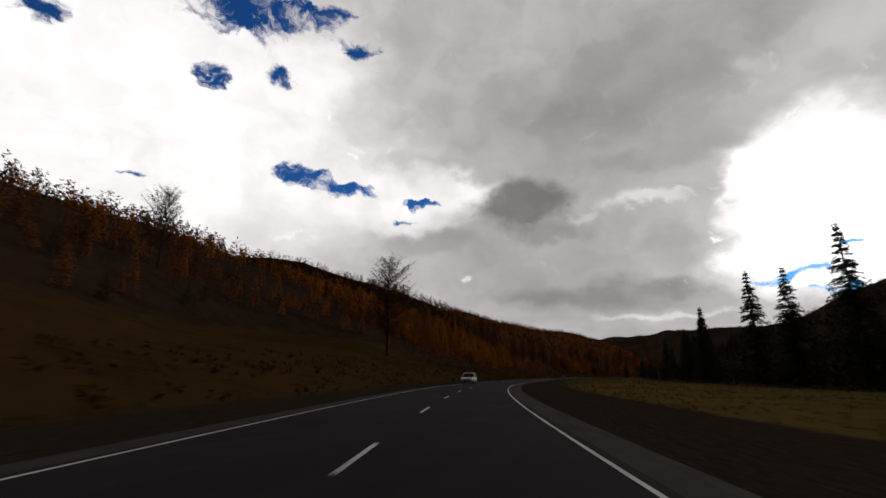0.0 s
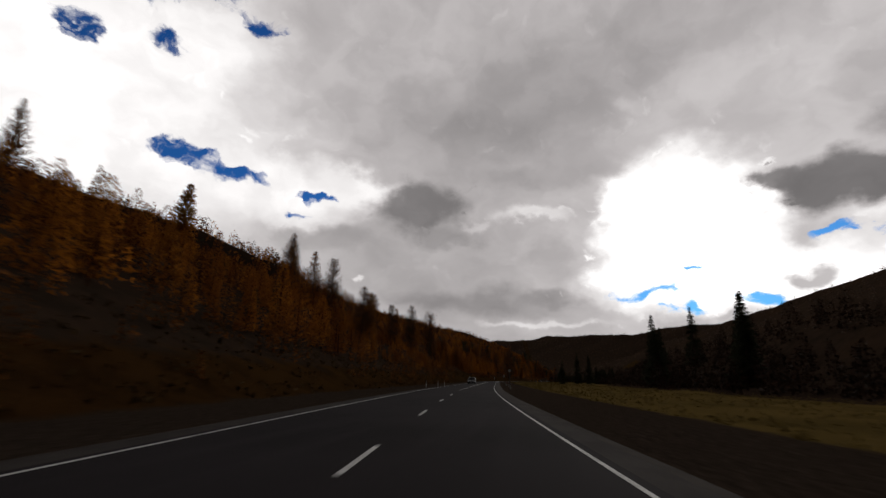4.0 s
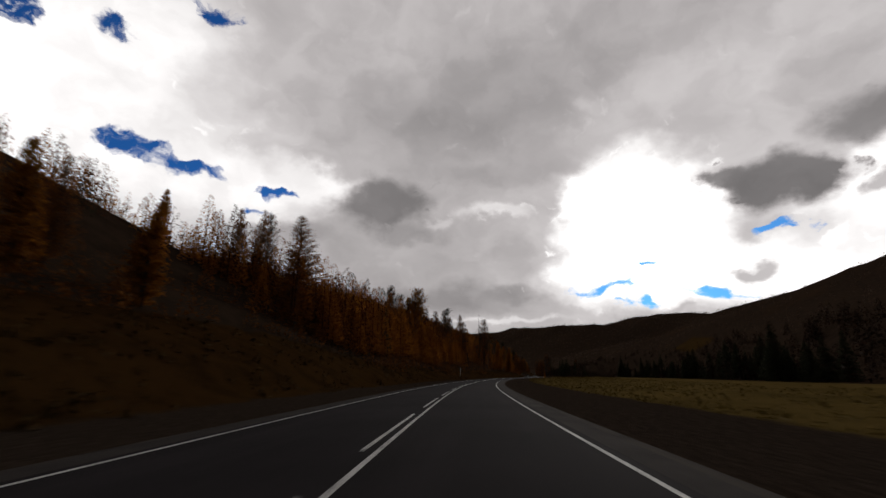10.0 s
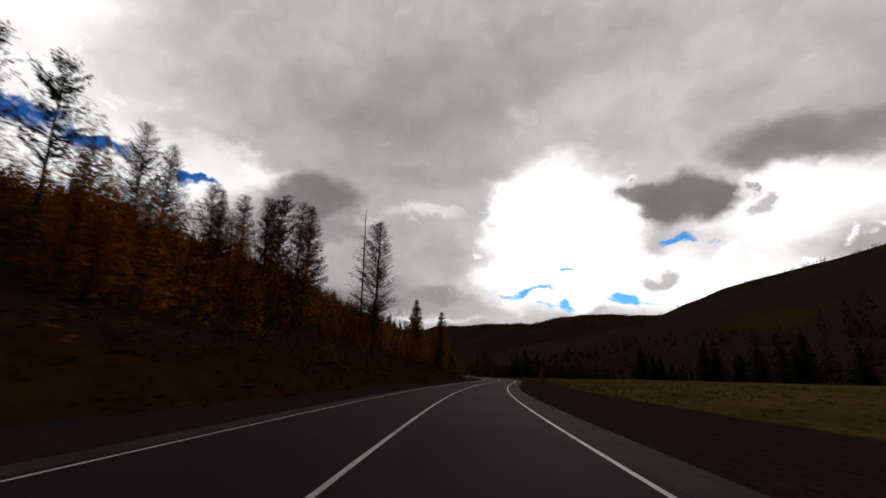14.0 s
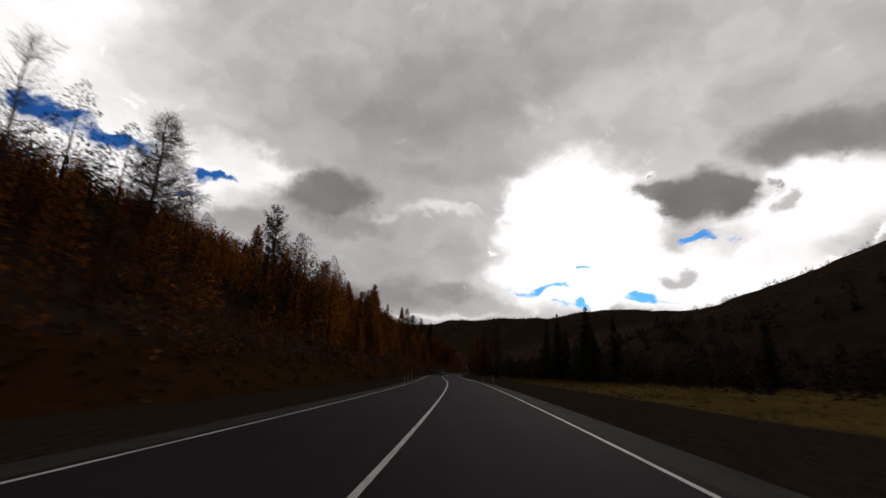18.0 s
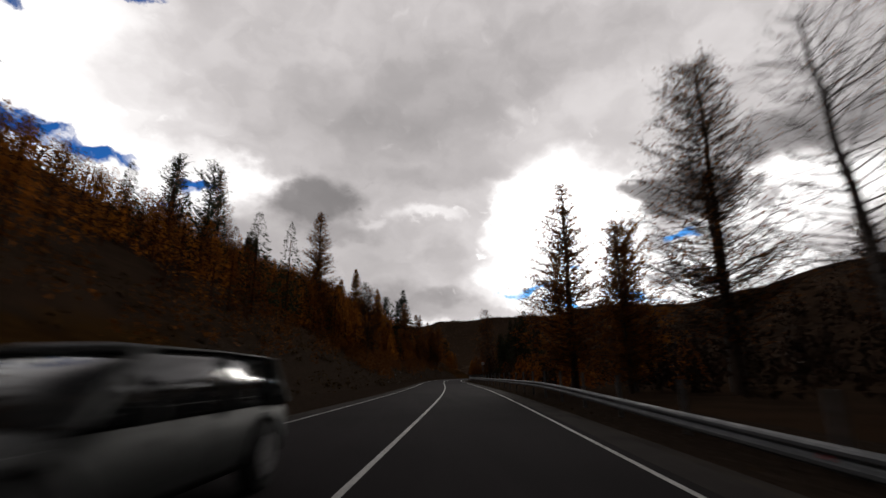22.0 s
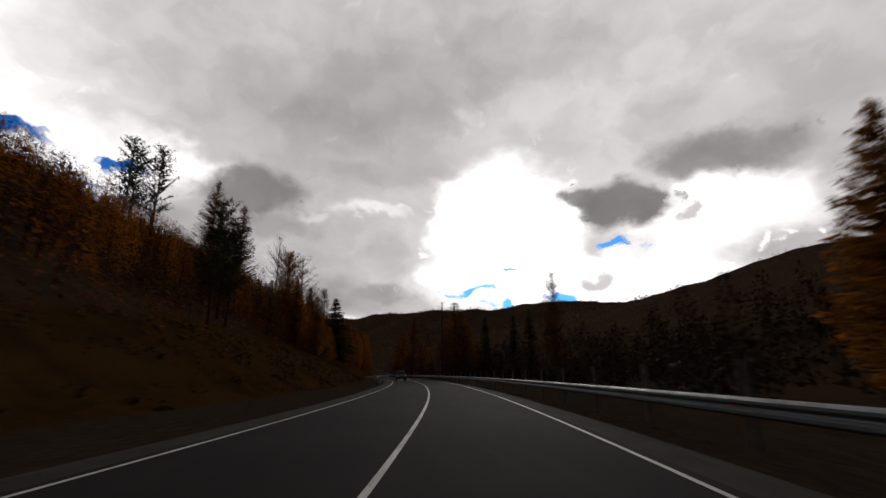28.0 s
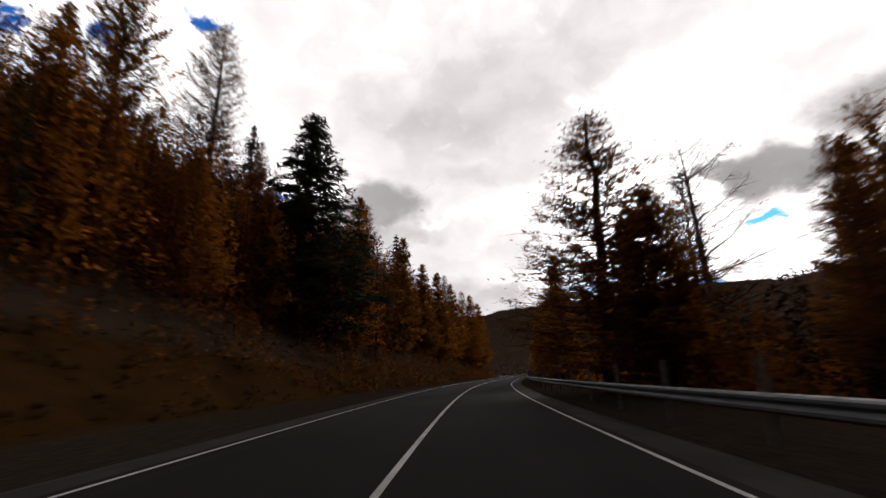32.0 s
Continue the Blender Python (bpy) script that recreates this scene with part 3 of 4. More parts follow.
def grow(kind, seed):
    """A tree TALL metres high standing at the origin: trunk, limbs and foliage."""
    r = np.random.RandomState(seed)
    low, dens, reach, power, rise, droop, spr, size, width, twig = FORMS[kind]
    top = bpy.data.objects.new(kind, None)
    scene.collection.objects.link(top)
    trunk, limbs, leaves = Soup(), Soup(), Soup()
    stems = 3 if kind == "birch" else 1
    for stem in range(stems):
        lean = r.normal(0, 0.001 if kind == "dead" else 0.018 if stems == 1 else 0.10, 2)
        zz = np.linspace(0, TALL * (1 if stem == 0 else r.uniform(0.75, 0.95)), 9)
        wob = np.cumsum(r.normal(0, 0.012 if kind == "dead" else 0.04 if kind == "spruce" else 0.07, (9, 2)), 0)
        foot = np.array([0, 0]) if stem == 0 else r.normal(0, 0.5, 2)
        axis = np.stack([foot[0] + lean[0] * zz + wob[:, 0], foot[1] + lean[1] * zz + wob[:, 1], zz - 0.4 * (zz == 0)], 1)
        base = {"birch": 0.12, "dead": 0.19}.get(kind, 0.20) * r.uniform(0.9, 1.15)
        rad = base * (1 - zz / (TALL * 1.03)) ** (0.45 if kind == "dead" else 0.8) + 0.015
        rad[0] *= 1.35
        trunk.tube(axis, rad, 7)
        n = int(dens * TALL * (1 - low) / stems)
        t = low + (1 - low) * np.sort(r.uniform(0, 1, n)) ** 0.95
        if kind == "spruce":
            t = np.clip(np.round(t * 30) / 30 + r.normal(0, 0.006, n), low, 0.995)
        az = np.arange(n) * 2.4 + r.normal(0, 0.5, n)
        side_bias = 1 + (0.08 if kind == "spruce" else 0.12 if kind in ("gold", "rust") else 0.22) * np.sin(az + r.uniform(0, 6.28))
        length = (reach * TALL * (1 - (t - low) / (1 - low)) ** power * (r.uniform(0.78, 1.08, n) if kind in ("spruce", "gold", "rust") else r.uniform(0.55, 1.12, n)) * side_bias + 0.22) * np.minimum(1, 0.55 + (t - low) * 4)
        gaps = r.uniform(0, 1, n) < ({"spruce": 0.05, "gold": 0.08, "rust": 0.08}.get(kind, 0.2))
        length[gaps] *= 0.45
        for k in range(n):
            p0 = np.array([np.interp(t[k] * TALL, zz, axis[:, i]) for i in range(3)])
            out = np.array([math.cos(az[k]), math.sin(az[k]), 0.0])
            L = length[k]
            up = rise * (0.4 + t[k]) + r.normal(0, 0.10)
            q = np.linspace(0, 1, 3)[:, None]
            pts = p0 + out * (q * L) + np.array([0, 0, 1.0]) * (up * q * L + droop * L * q ** 2 + (0.18 * L * q ** 3 if kind == "spruce" else 0.22 * L * q ** 3))
            pts[1:, :2] += r.normal(0, 0.03 * L, (2, 2))
            br = (0.010 + 0.011 * L * (1 - t[k] * 0.4)) * (2.0 if kind == "dead" else 0.7 if kind == "bare" else 1.0)
            limbs.tube(pts, (br, br * 0.65, 0.006), 3)

            def along(m, lo):
                u_ = r.uniform(lo, 1, m)
                at = np.stack([np.interp(u_, q[:, 0], pts[:, i]) for i in range(3)], 1)
                cross = np.cross(out, (0, 0, 1.0))
                way = out * 0.55 + cross * r.choice([-1, 1], m)[:, None] * 0.9
                return at, way
            m = int(twig * L)
            if m:
                at, way = along(m, 0.2)
                tw = sprigs(r, at, way + (0, 0, rise * 0.3), 0.34 * L ** 0.5 + 0.30, 0.35, 0.07 if kind == "dead" else 0.034)
                limbs.tris(tw)
                if spr:
                    keep = r.uniform(0, 1, m) < 0.4
                    tips = tw[keep, 2]
                    if len(tips):
                        leaves.tris(sprigs(r, tips, way[keep], size * 0.7, 0.8, width))
            m = int(spr * L * 1.6)
            if m:
                at, way = along(m, 0.12)
                at = at + r.normal(0, 0.07 * (0.5 + L * 0.35), (m, 3))
                leaves.tris(sprigs(r, at, way + (0, 0, -0.35 if kind == "spruce" else 0.1), size * (0.75 + 0.22 * L ** 0.5), 0.45, width))
    bark_, leaf = SKIN[kind]
    part("trunk", trunk.mesh("trunk", bark_, True), top)
    tagged(part("branchwork", limbs.mesh("branchwork", bark_), top), kind="stuff")
    if leaves.n:
        tagged(part("foliage", leaves.mesh("foliage", leaf, crown=True), top), kind="stuff")
    return top


PATTERNS = {}
for kind, count in (("spruce", 3), ("gold", 4), ("rust", 3), ("bare", 3), ("round", 2), ("pine", 2), ("birch", 2), ("golden", 2), ("sparse", 3), ("dead", 1)):
    PATTERNS[kind] = [grow(kind, 11 * k + 5) for k in range(count)]
USED = {}
NAMES = {"spruce": "spruce_tree", "gold": "larch_tree", "rust": "larch_tree", "bare": "larch_tree", "round": "larch_tree", "pine": "pine_tree", "birch": "birch_tree", "golden": "birch_tree", "sparse": "larch_tree", "dead": "dead_tree"}
rt = random.Random(4)


def plant(kind, s, u, top_z=None, wide=1.0, tall=None, spot=""):
    """A tree s along and u right of the road, whose tip reaches top_z."""
    x, y, _ = (float(v) for v in road(s, u))
    z = float(height(x, y))
    if tall is None:
        tall = min(max(top_z - z, 5.0), 25.0)
    k = USED.get(kind, 0)
    USED[kind] = k + 1
    pattern = PATTERNS[kind][k % len(PATTERNS[kind])]
    f = tall / TALL
    g = f * rt.uniform(0.88, 1.06) if f < 1.1 else f * rt.uniform(0.85, 1.0)
    g *= wide
    m = Matrix.Translation((x, y, z - 0.15)) @ Matrix.Rotation(rt.uniform(0, 6.28), 4, "Z") @ Matrix.Diagonal((g, g, f, 1))
    if k < len(PATTERNS[kind]):
        ob = pattern
        ob.matrix_basis = m
    else:
        ob = copy_thing(pattern, Matrix.Identity(4))
        ob.matrix_basis = m
    ob.name = NAMES[kind]
    side = "on the hillside" if u < 0 else ("behind the guardrail" if s > 815 and u < 20 else "on the valley floor")
    return tagged(ob, WORDS[kind] + " " + (spot or side), "tree", WORDS[kind].split(" with")[0] + "s")


# each row: kind, metres along, metres right of the middle, height of the tip above the road, sometimes a factor for the width
def tree_row(text):
    for row in text.replace("\n", "|").split("|"):
        kind, *numbers = row.split()
        plant(kind, *map(float, numbers))


# hillside, 66 to 447 m along
tree_row("""round 66 -58 32.8 1.2|round 80 -20.4 21.5 1.3|rust 192 -53 32.6|gold 217 -49 32.8|rust 240 -40 31|bare 245.5 -25 20 1.2|bare 247 -43 32|golden 251.5 -25 19.5 1.15
rust 255 -41 31|bare 262 -39 31|rust 270 -53 34|bare 279 -44 28|bare 285.5 -33.3 25.3 1.15|bare 287.5 -28.2 22.7 1.1|rust 313 -32.6 25.3 1.1|bare 309 -26.1 25.7
round 310 -19.8 22.3 1.0|rust 322 -37 24 0.8|pine 378 -41 29.5|bare 380 -29 24|rust 430 -23.5 23.3 1.3|rust 434 -32 26|bare 438 -33 27|rust 446 -44 31.5|gold 447 -61 37""")
# hillside, 473 to 690 m along
tree_row("""rust 473 -57 35|bare 497 -29 26|rust 502 -23 24.5|gold 505 -26 24|golden 508 -24 26.5 1.2|pine 526 -39 31|pine 550 -44 33|pine 554 -40 32
bare 561 -37 29|bare 571 -35 26|bare 572 -44 33|bare 575 -25 24.4|bare 579 -32 27|bare 587 -42 31.5|rust 589 -30.8 29.5|dead 592 -21.5 29.5 0.6
bare 592 -39 32.6|bare 594 -20 27.5|pine 594 -39 33|rust 598 -55 38|gold 625 -13.5 15.5|gold 627 -19.5 18.7|rust 635 -15 13|sparse 691 -27.8 22.6 1.2""")
# hillside, 706 to 950 m along
tree_row("""bare 706 -28 25 1.3|pine 739 -28 27|gold 760.5 -24 18.5|gold 767 -25 21|rust 772 -26 21.5|gold 789 -45 34|gold 790 -54 41|pine 797 -36.5 32
golden 799 -22 23.6|rust 803 -30 27|gold 805 -23 27|rust 812 -20 22|pine 880 -36 33.5|pine 884 -44 37|rust 896 -22 31.5|bare 899.5 -14 17.5 1.2|rust 897 -43 41
rust 901 -54 46|gold 903 -21 19|rust 907 -24 21|gold 911 -22 19|gold 916 -24 20|spruce 921 -26 22|gold 945 -26 18.5|spruce 925 -48 37.5|pine 930 -52 39.5|rust 935 -54 40|spruce 945 -62.7 44|gold 955 -68.7 47.8|golden 961 -22.5 19.2 1.4|gold 954 -20 15.8 1.2|gold 950 -20 16.5""")
# hillside, 957 to 1156 m along
tree_row("""gold 957 -30 21.5|gold 964 -27 26|gold 967 -42 35|rust 970 -19 26|gold 978 -32 33|pine 983 -39 36.5|spruce 987 -25 34 1.45|gold 1004 -52 48
rust 1008 -19.6 21.7 1.2|rust 985 -18.3 14.1|rust 990 -19.6 15.5|rust 995 -20.8 18.4|rust 1000 -20.7 19.7|rust 1012 -17.7 22.8 1.5|spruce 1013 -76 58|rust 1014 -26.6 27.5 1.5|rust 1020 -28 26|bare 1026 -22 21|bare 1034 -24 21|bare 1041 -23 18.3
rust 1135 -41.5 42|rust 1139 -36 37.4|golden 1135 -24.7 25.5 1.3|sparse 1146 -29.4 32.4 0.75|pine 1147 -57.6 55|sparse 1149 -23 28.8 1.1|rust 1150 -30.5 23 1.1|rust 1152 -28.2 21.5 1.2|gold 1156 -26.2 21 1.2|rust 1146 -25.8 19.8 1.1|rust 1160 -24 19|pine 1150 -65 57|sparse 1158 -28 32 0.8""")
# hillside, 1157 to 1380 m along
tree_row("""pine 1157 -66 62|gold 1206 -21 18|gold 1208 -26 27|gold 1213 -19 18|golden 1212 -24.9 32 1.1|bare 1218 -22 33 0.9|gold 1223 -18 19|pine 1225 -64 58
spruce 1230 -19 33.5 2.1|gold 1239 -15 24|rust 1240 -30 35|spruce 1248 -37 43|rust 1250 -17 27.5|gold 1262 -15 25.5|spruce 1270 -18 29|gold 1280 -15 25
gold 1291 -14 25|rust 1303 -15 27|gold 1315 -15 27|rust 1329 -14 27|gold 1342 -13 28|gold 1360 -12 28|rust 1380 -12 28""")
# valley side, 60 to 755 m along
tree_row("""spruce 60 42 19|spruce 72 40 16|spruce 88 41 18.7|spruce 107 37 12.2|spruce 120 40 16.6|spruce 127 42 17.7|spruce 135 43.6 16|birch 143 33 12
spruce 161 44 15.6|spruce 176 46 15|spruce 258 58 22|spruce 266 62 23|spruce 290 50 17|spruce 300 52 22|spruce 312 56 19|spruce 325 74 29
spruce 335 66 22|spruce 346 30 9.5|bare 353 8.9 15.2 0.95|spruce 378 41 14.7|spruce 392 48 14|spruce 716 34 8|spruce 748 26 9.5|spruce 755 27 13.9 1.2""")
# valley side, 757 to 955 m along
tree_row("""spruce 760 34.5 12.9|spruce 768 31 11|spruce 777.5 24.3 13.4 0.75|spruce 773.5 26.3 14.8 0.82|spruce 771.5 27.8 12 0.65|spruce 795 32 8|spruce 800 27 8|spruce 816 40 12
bare 820 12 15|sparse 829 15.2 14.8 1.25|spruce 833 33 13|bare 840 16 20.3 1.15|sparse 843 17.5 17|rust 843 11.5 10.5|golden 846 12.9 11.5 1.2|rust 849 9.6 16 1.2
bare 862 46 17.7|golden 868 13.6 15 0.95|spruce 913 15.4 13.4 0.85|spruce 915.5 17.2 14 0.85|spruce 917 20.3 14.2|bare 927 10.5 16.7|spruce 930 14 10|spruce 955 18.9 16.2 1.1""")
# valley side, 964 to 1164 m along
tree_row("""spruce 964 14 13.7 1.25|spruce 978 21.5 22.6 1.3|spruce 985 13 11.5|spruce 990 15.6 21.6 1.2|spruce 990 19.4 22.5 1.25|spruce 996 13.5 16.5|pine 1001 15.1 14.8|spruce 1002 11.5 17.1
bare 1003 16.5 17|spruce 1009 13 17|golden 1016 12.2 14.7|gold 1024 13 11|birch 1031 12.3 17.7|gold 1050 15 10|bare 1080 12.5 11 0.7|birch 1098 17 6
spruce 1110 22 10|spruce 1118 25 12|dead 1136 8.05 16.6 1.4|rust 1145 15 16 1.5|rust 1149 13.8 18.5 1.8|spruce 1157 24 16|spruce 1160 38 19|rust 1164 15.5 17 0.8""")
# valley side, 1167 to 1352 m along
tree_row("""bare 1167 17 12|spruce 1168 36 18|birch 1177 15 9|rust 1180 7.6 19 1.5|birch 1190 16.5 9.3|gold 1207 10 10.3 1.7|golden 1207 22 14|rust 1211 8.8 17 1.9
spruce 1212 24 14|spruce 1215 38 14|gold 1217 11.5 12|sparse 1222 19 19.5 1.6|bare 1227 20 19 0.9|gold 1203 17 10.8|rust 1200 14.5 9.5|gold 1206 21 11.5|gold 1240 9.5 15|rust 1255 10 17|golden 1262 11 14
rust 1281 12 20|rust 1290 14 18|gold 1300 12 14|gold 1318 9.5 17|rust 1335 9 18|gold 1352 9 17""")

plant("gold", 597, 8.0, tall=2.8, spot="beside the meadow")
# the belt of spruces along the river
rb = random.Random(31)
for k in range(54):
    s_ = 470 + k * 4.0 + rb.uniform(-4, 4)
    plant("spruce", s_, float(table(s_, RIGHT)[0]) - 5 + rb.uniform(-3, 10), tall=rb.uniform(5.5, 12.5), wide=rb.uniform(1.1, 1.7))
# dense stands close above the road
tree_row("""gold 752 -16 10.5|gold 757 -18 12|rust 762 -17 11.5|gold 768 -19 13|gold 775 -17 12|rust 781 -18 13.5|gold 788 -16.5 12|rust 389 -22 13.8|gold 394 -25 15.4|rust 398 -27 16.4|gold 402 -23 14|gold 906 -20 17|spruce 907 -24 20.2|spruce 910 -25.5 20.9|spruce 911 -28 23
gold 914.5 -24.5 19.3|gold 917 -21 16|pine 1089 -24 21|pine 1095 -24 20.3|bare 1098 -26 22|pine 1103 -27 21|bare 1106 -30 25|gold 1134 -18 13.2
gold 1140 -19 13.8|gold 1147 -20 14.4|gold 1154 -19.5 13.4|gold 1162 -21 15.5|rust 1127 -17.5 15.5|gold 1131 -22 19""")


# ---- woods and undergrowth that nobody could count ----
def woods(name, spots, tall, mat, seed, tufts, slim, size, label, category="woods", trunk=True, ragged=1.0, tones=(0.0, 1.0), thin=0.75):
    """Many plain trees in one mesh: thin trunks and ragged cones of sprigs."""
    r = np.random.RandomState(seed)
    n = len(spots)
    x, y = spots[:, 0], spots[:, 1]
    z = height(x, y) - 0.2
    soup = Soup()
    t = r.uniform(0.06, 1, (n, tufts)) ** 0.9
    lop = 1 + 0.3 * r.normal(0, 1, (n, 1))
    rad = slim * tall[:, None] * (1 - t) ** 0.7 * np.sqrt(r.uniform(0.15, 1.1, (n, tufts))) * np.clip(lop, 0.5, 1.7) * ragged + 0.05
    az = r.uniform(0, 6.28, (n, tufts))
    c = np.stack([x[:, None] + rad * np.cos(az), y[:, None] + rad * np.sin(az), z[:, None] + t * tall[:, None]], -1).reshape(-1, 3)
    out = np.stack([np.cos(az), np.sin(az), r.uniform(-0.5, 0.9, (n, tufts))], -1).reshape(-1, 3)
    scale = (size * (0.45 + 0.75 * (1 - t)) * np.sqrt(tall / 9.0)[:, None]).reshape(-1, 1)
    tri = sprigs(r, np.zeros_like(c), out, 1.0, 0.55, thin)
    v = (c[:, None, :] + tri * scale[:, :, None]).reshape(-1, 3)
    f = np.arange(len(v)).reshape(-1, 3)
    vs, fs, base = [v], [f], len(v)
    if trunk:
        ang = np.array([0, 2.09, 4.19])
        foot = np.stack([x[:, None] + 0.014 * tall[:, None] * np.cos(ang), y[:, None] + 0.014 * tall[:, None] * np.sin(ang), np.repeat(z[:, None], 3, 1)], -1)
        tip = np.stack([x, y, z + tall * 1.02], -1)[:, None, :]
        tv = np.concatenate([foot, tip], 1).reshape(-1, 3)
        i = np.arange(n)[:, None] * 4 + base
        tf = np.concatenate([i + (0, 1, 3), i + (1, 2, 3), i + (2, 0, 3)])
        vs.append(tv), fs.append(tf)
    v, f = np.concatenate(vs), np.concatenate(fs)
    me = bpy.data.meshes.new(name)
    me.vertices.add(len(v))
    me.vertices.foreach_set("co", v.ravel())
    me.loops.add(f.size)
    me.loops.foreach_set("vertex_index", f.ravel().astype(np.int32))
    me.polygons.add(len(f))
    me.polygons.foreach_set("loop_start", np.arange(0, f.size, 3, dtype=np.int32))
    me.materials.append(mat)
    me.update(calc_edges=True)
    centre = np.concatenate([np.repeat(np.stack([x, y, z + 0.3 * tall], 1), tufts * 3, 0)] + ([np.repeat(np.stack([x, y, z], 1), 4, 0)] if trunk else []))
    full_normals(me, (v - centre) * (1, 1, 0.5) + (0, 0, 0.3))
    tone = np.clip(r.uniform(0, 1, n) * tones[1] + tones[0], 0, 1)
    tone = np.concatenate([np.repeat(tone, tufts * 3)] + ([np.zeros(n * 4)] if trunk else []))
    me.attributes.new("tint", "FLOAT", "POINT").data.foreach_set("value", tone.astype(np.float32))
    return tagged(new(name, me), label, category, kind="stuff")


def strewn(seed, n, s0, s1, u_lo, u_hi, keep=None, skew=1.0):
    """n places along the road between two distances from it; u_lo, u_hi may be functions of s."""
    r = np.random.RandomState(seed)
    s = r.uniform(s0, s1, n)
    lo = u_lo(s) if callable(u_lo) else u_lo
    hi = u_hi(s) if callable(u_hi) else u_hi
    u = lo + (hi - lo) * r.uniform(0, 1, n) ** skew
    if keep is not None:
        ok = keep(s, u, r.uniform(0, 1, n))
        s, u = s[ok], u[ok]
    x, y, _ = road(s, u)
    return np.stack([x, y], 1)


def edge(s):
    return -(table(s, LEFT)[1] + 1.5 * np.sin(s * 0.11) + 2)


def flat_end(s):
    return table(s, RIGHT)[0] - 6 + 4 * np.sin(s * 0.07)


rw = np.random.RandomState(9)


def low_growth(p):
    """Trees stay small on the open slope between 235 and 330 m along."""
    s, _ = aside(p[:, 0], p[:, 1])
    return 1 - 0.55 * smooth(s, 225, 245) * (1 - smooth(s, 320, 345))


GOLDEN = "dense autumn hillside woods of golden and brown larch with dark spruces"
TALL_EDGE = "tall golden-brown larches at the lower edge of the hillside woods"
p = strewn(21, 1750, -60, 1420, edge, lambda s: edge(s) - 20)
woods("larch_woods", p, np.random.RandomState(21).uniform(3.0, 8.5, len(p)) * low_growth(p), MIXED, 21, 310, 0.24, 0.42, GOLDEN, tones=(0.0, 0.96), thin=0.48)
p = strewn(22, 3600, -60, 1420, lambda s: edge(s) - 18, lambda s: edge(s) - 75, skew=1.15)
woods("larch_woods", p, np.random.RandomState(22).uniform(4.0, 10.0, len(p)), MIXED, 22, 125, 0.23, 0.58, GOLDEN, tones=(0.0, 0.98), thin=0.5)
# along, number, depth, heights, colours
for seed, n, s0, s1, deep, lo, hi, tones in ((41, 55, 778, 830, 16, 7, 14, (0.1, 0.9)), (42, 120, 865, 1000, 16, 5, 10, (0.0, 1.0)), (43, 70, 1175, 1250, 16, 7, 13, (0.15, 0.85)), (44, 270, 1225, 1420, 32, 9, 17, (0.1, 0.9)),
                                            (45, 130, 105, 228, 26, 4.5, 9, (0.1, 0.8)), (59, 420, 232, 345, 62, 2.0, 4.6, (0.12, 0.72)), (51, 66, 445, 525, 12, 9.5, 14.5, (0.1, 0.85)), (52, 70, 722, 792, 13, 9, 14, (0.05, 0.9)), (58, 24, 892, 918, 10, 8, 11.5, (0.1, 0.85)), (60, 30, 1160, 1222, 26, 8, 14, (0.9, 0.1)), (53, 26, 1188, 1230, 10, 10, 15, (0.2, 0.75)), (54, 34, 1240, 1320, 12, 12, 18, (0.1, 0.9)), (46, 150, 425, 555, 18, 6, 11.5, (0.0, 0.85)), (50, 45, 742, 785, 16, 5, 9, (0.1, 0.8)), (47, 80, 430, 580, 12, 5, 10, (0.2, 0.68)), (48, 40, 690, 1000, 24, 8, 13, (0.9, 0.1)), (49, 34, 1175, 1420, 26, 9, 16, (0.9, 0.1))):
    p = strewn(seed, n, s0, s1, edge, lambda s: edge(s) - deep)
    fine_ = seed in (41, 43, 52, 53)
    tufts = 950 if fine_ else 170 if seed == 59 else 560
    woods("larch_woods" if tones[0] < 0.9 else "spruce_woods", p, rw.uniform(lo, hi, len(p)), MIXED, seed, tufts, 0.24, 0.32 if fine_ else 0.44, TALL_EDGE if tones[0] < 0.9 else "dark spruces among the hillside larches", tones=tones, thin=0.52)
p = strewn(31, 8500, -200, 1500, lambda s: edge(s) - 60, lambda s: edge(s) - 330)
woods("hill_woods", p, rw.uniform(4, 8.5, len(p)), MIXED, 31, 27, 0.30, 1.5, "brown and ochre larch woods covering the upper hillside", tones=(0.0, 0.97))
uncleared = lambda s, u, q: ~((s > 652) & (s < 702) & (u > 84) & (u < 102))
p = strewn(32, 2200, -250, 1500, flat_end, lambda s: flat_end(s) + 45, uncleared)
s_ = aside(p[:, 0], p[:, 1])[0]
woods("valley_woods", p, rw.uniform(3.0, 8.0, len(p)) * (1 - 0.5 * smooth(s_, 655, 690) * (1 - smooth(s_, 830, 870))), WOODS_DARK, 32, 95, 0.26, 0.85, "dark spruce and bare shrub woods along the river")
p = strewn(33, 16000, -300, 1600, lambda s: flat_end(s) + 38, lambda s: flat_end(s) + 520, lambda s, u, q: uncleared(s, u, q) & ~((s > 1080) & (s < 1300) & (u < 62)), skew=1.4)
woods("valley_slope_woods", p, rw.uniform(1.3, 2.7, len(p)), WOODS_FAR, 33, 18, 0.32, 0.95, "dark brown woods on the far valley slope")
r = np.random.RandomState(34)
p = np.stack([r.uniform(-1300, 1700, 9000), r.uniform(1480, 3400, 9000)], 1)
woods("far_ridge_woods", p, rw.uniform(5, 9, len(p)), WOODS_FAR, 34, 10, 0.4, 4.0, "distant brown woods on the ridge across the valley", trunk=False)
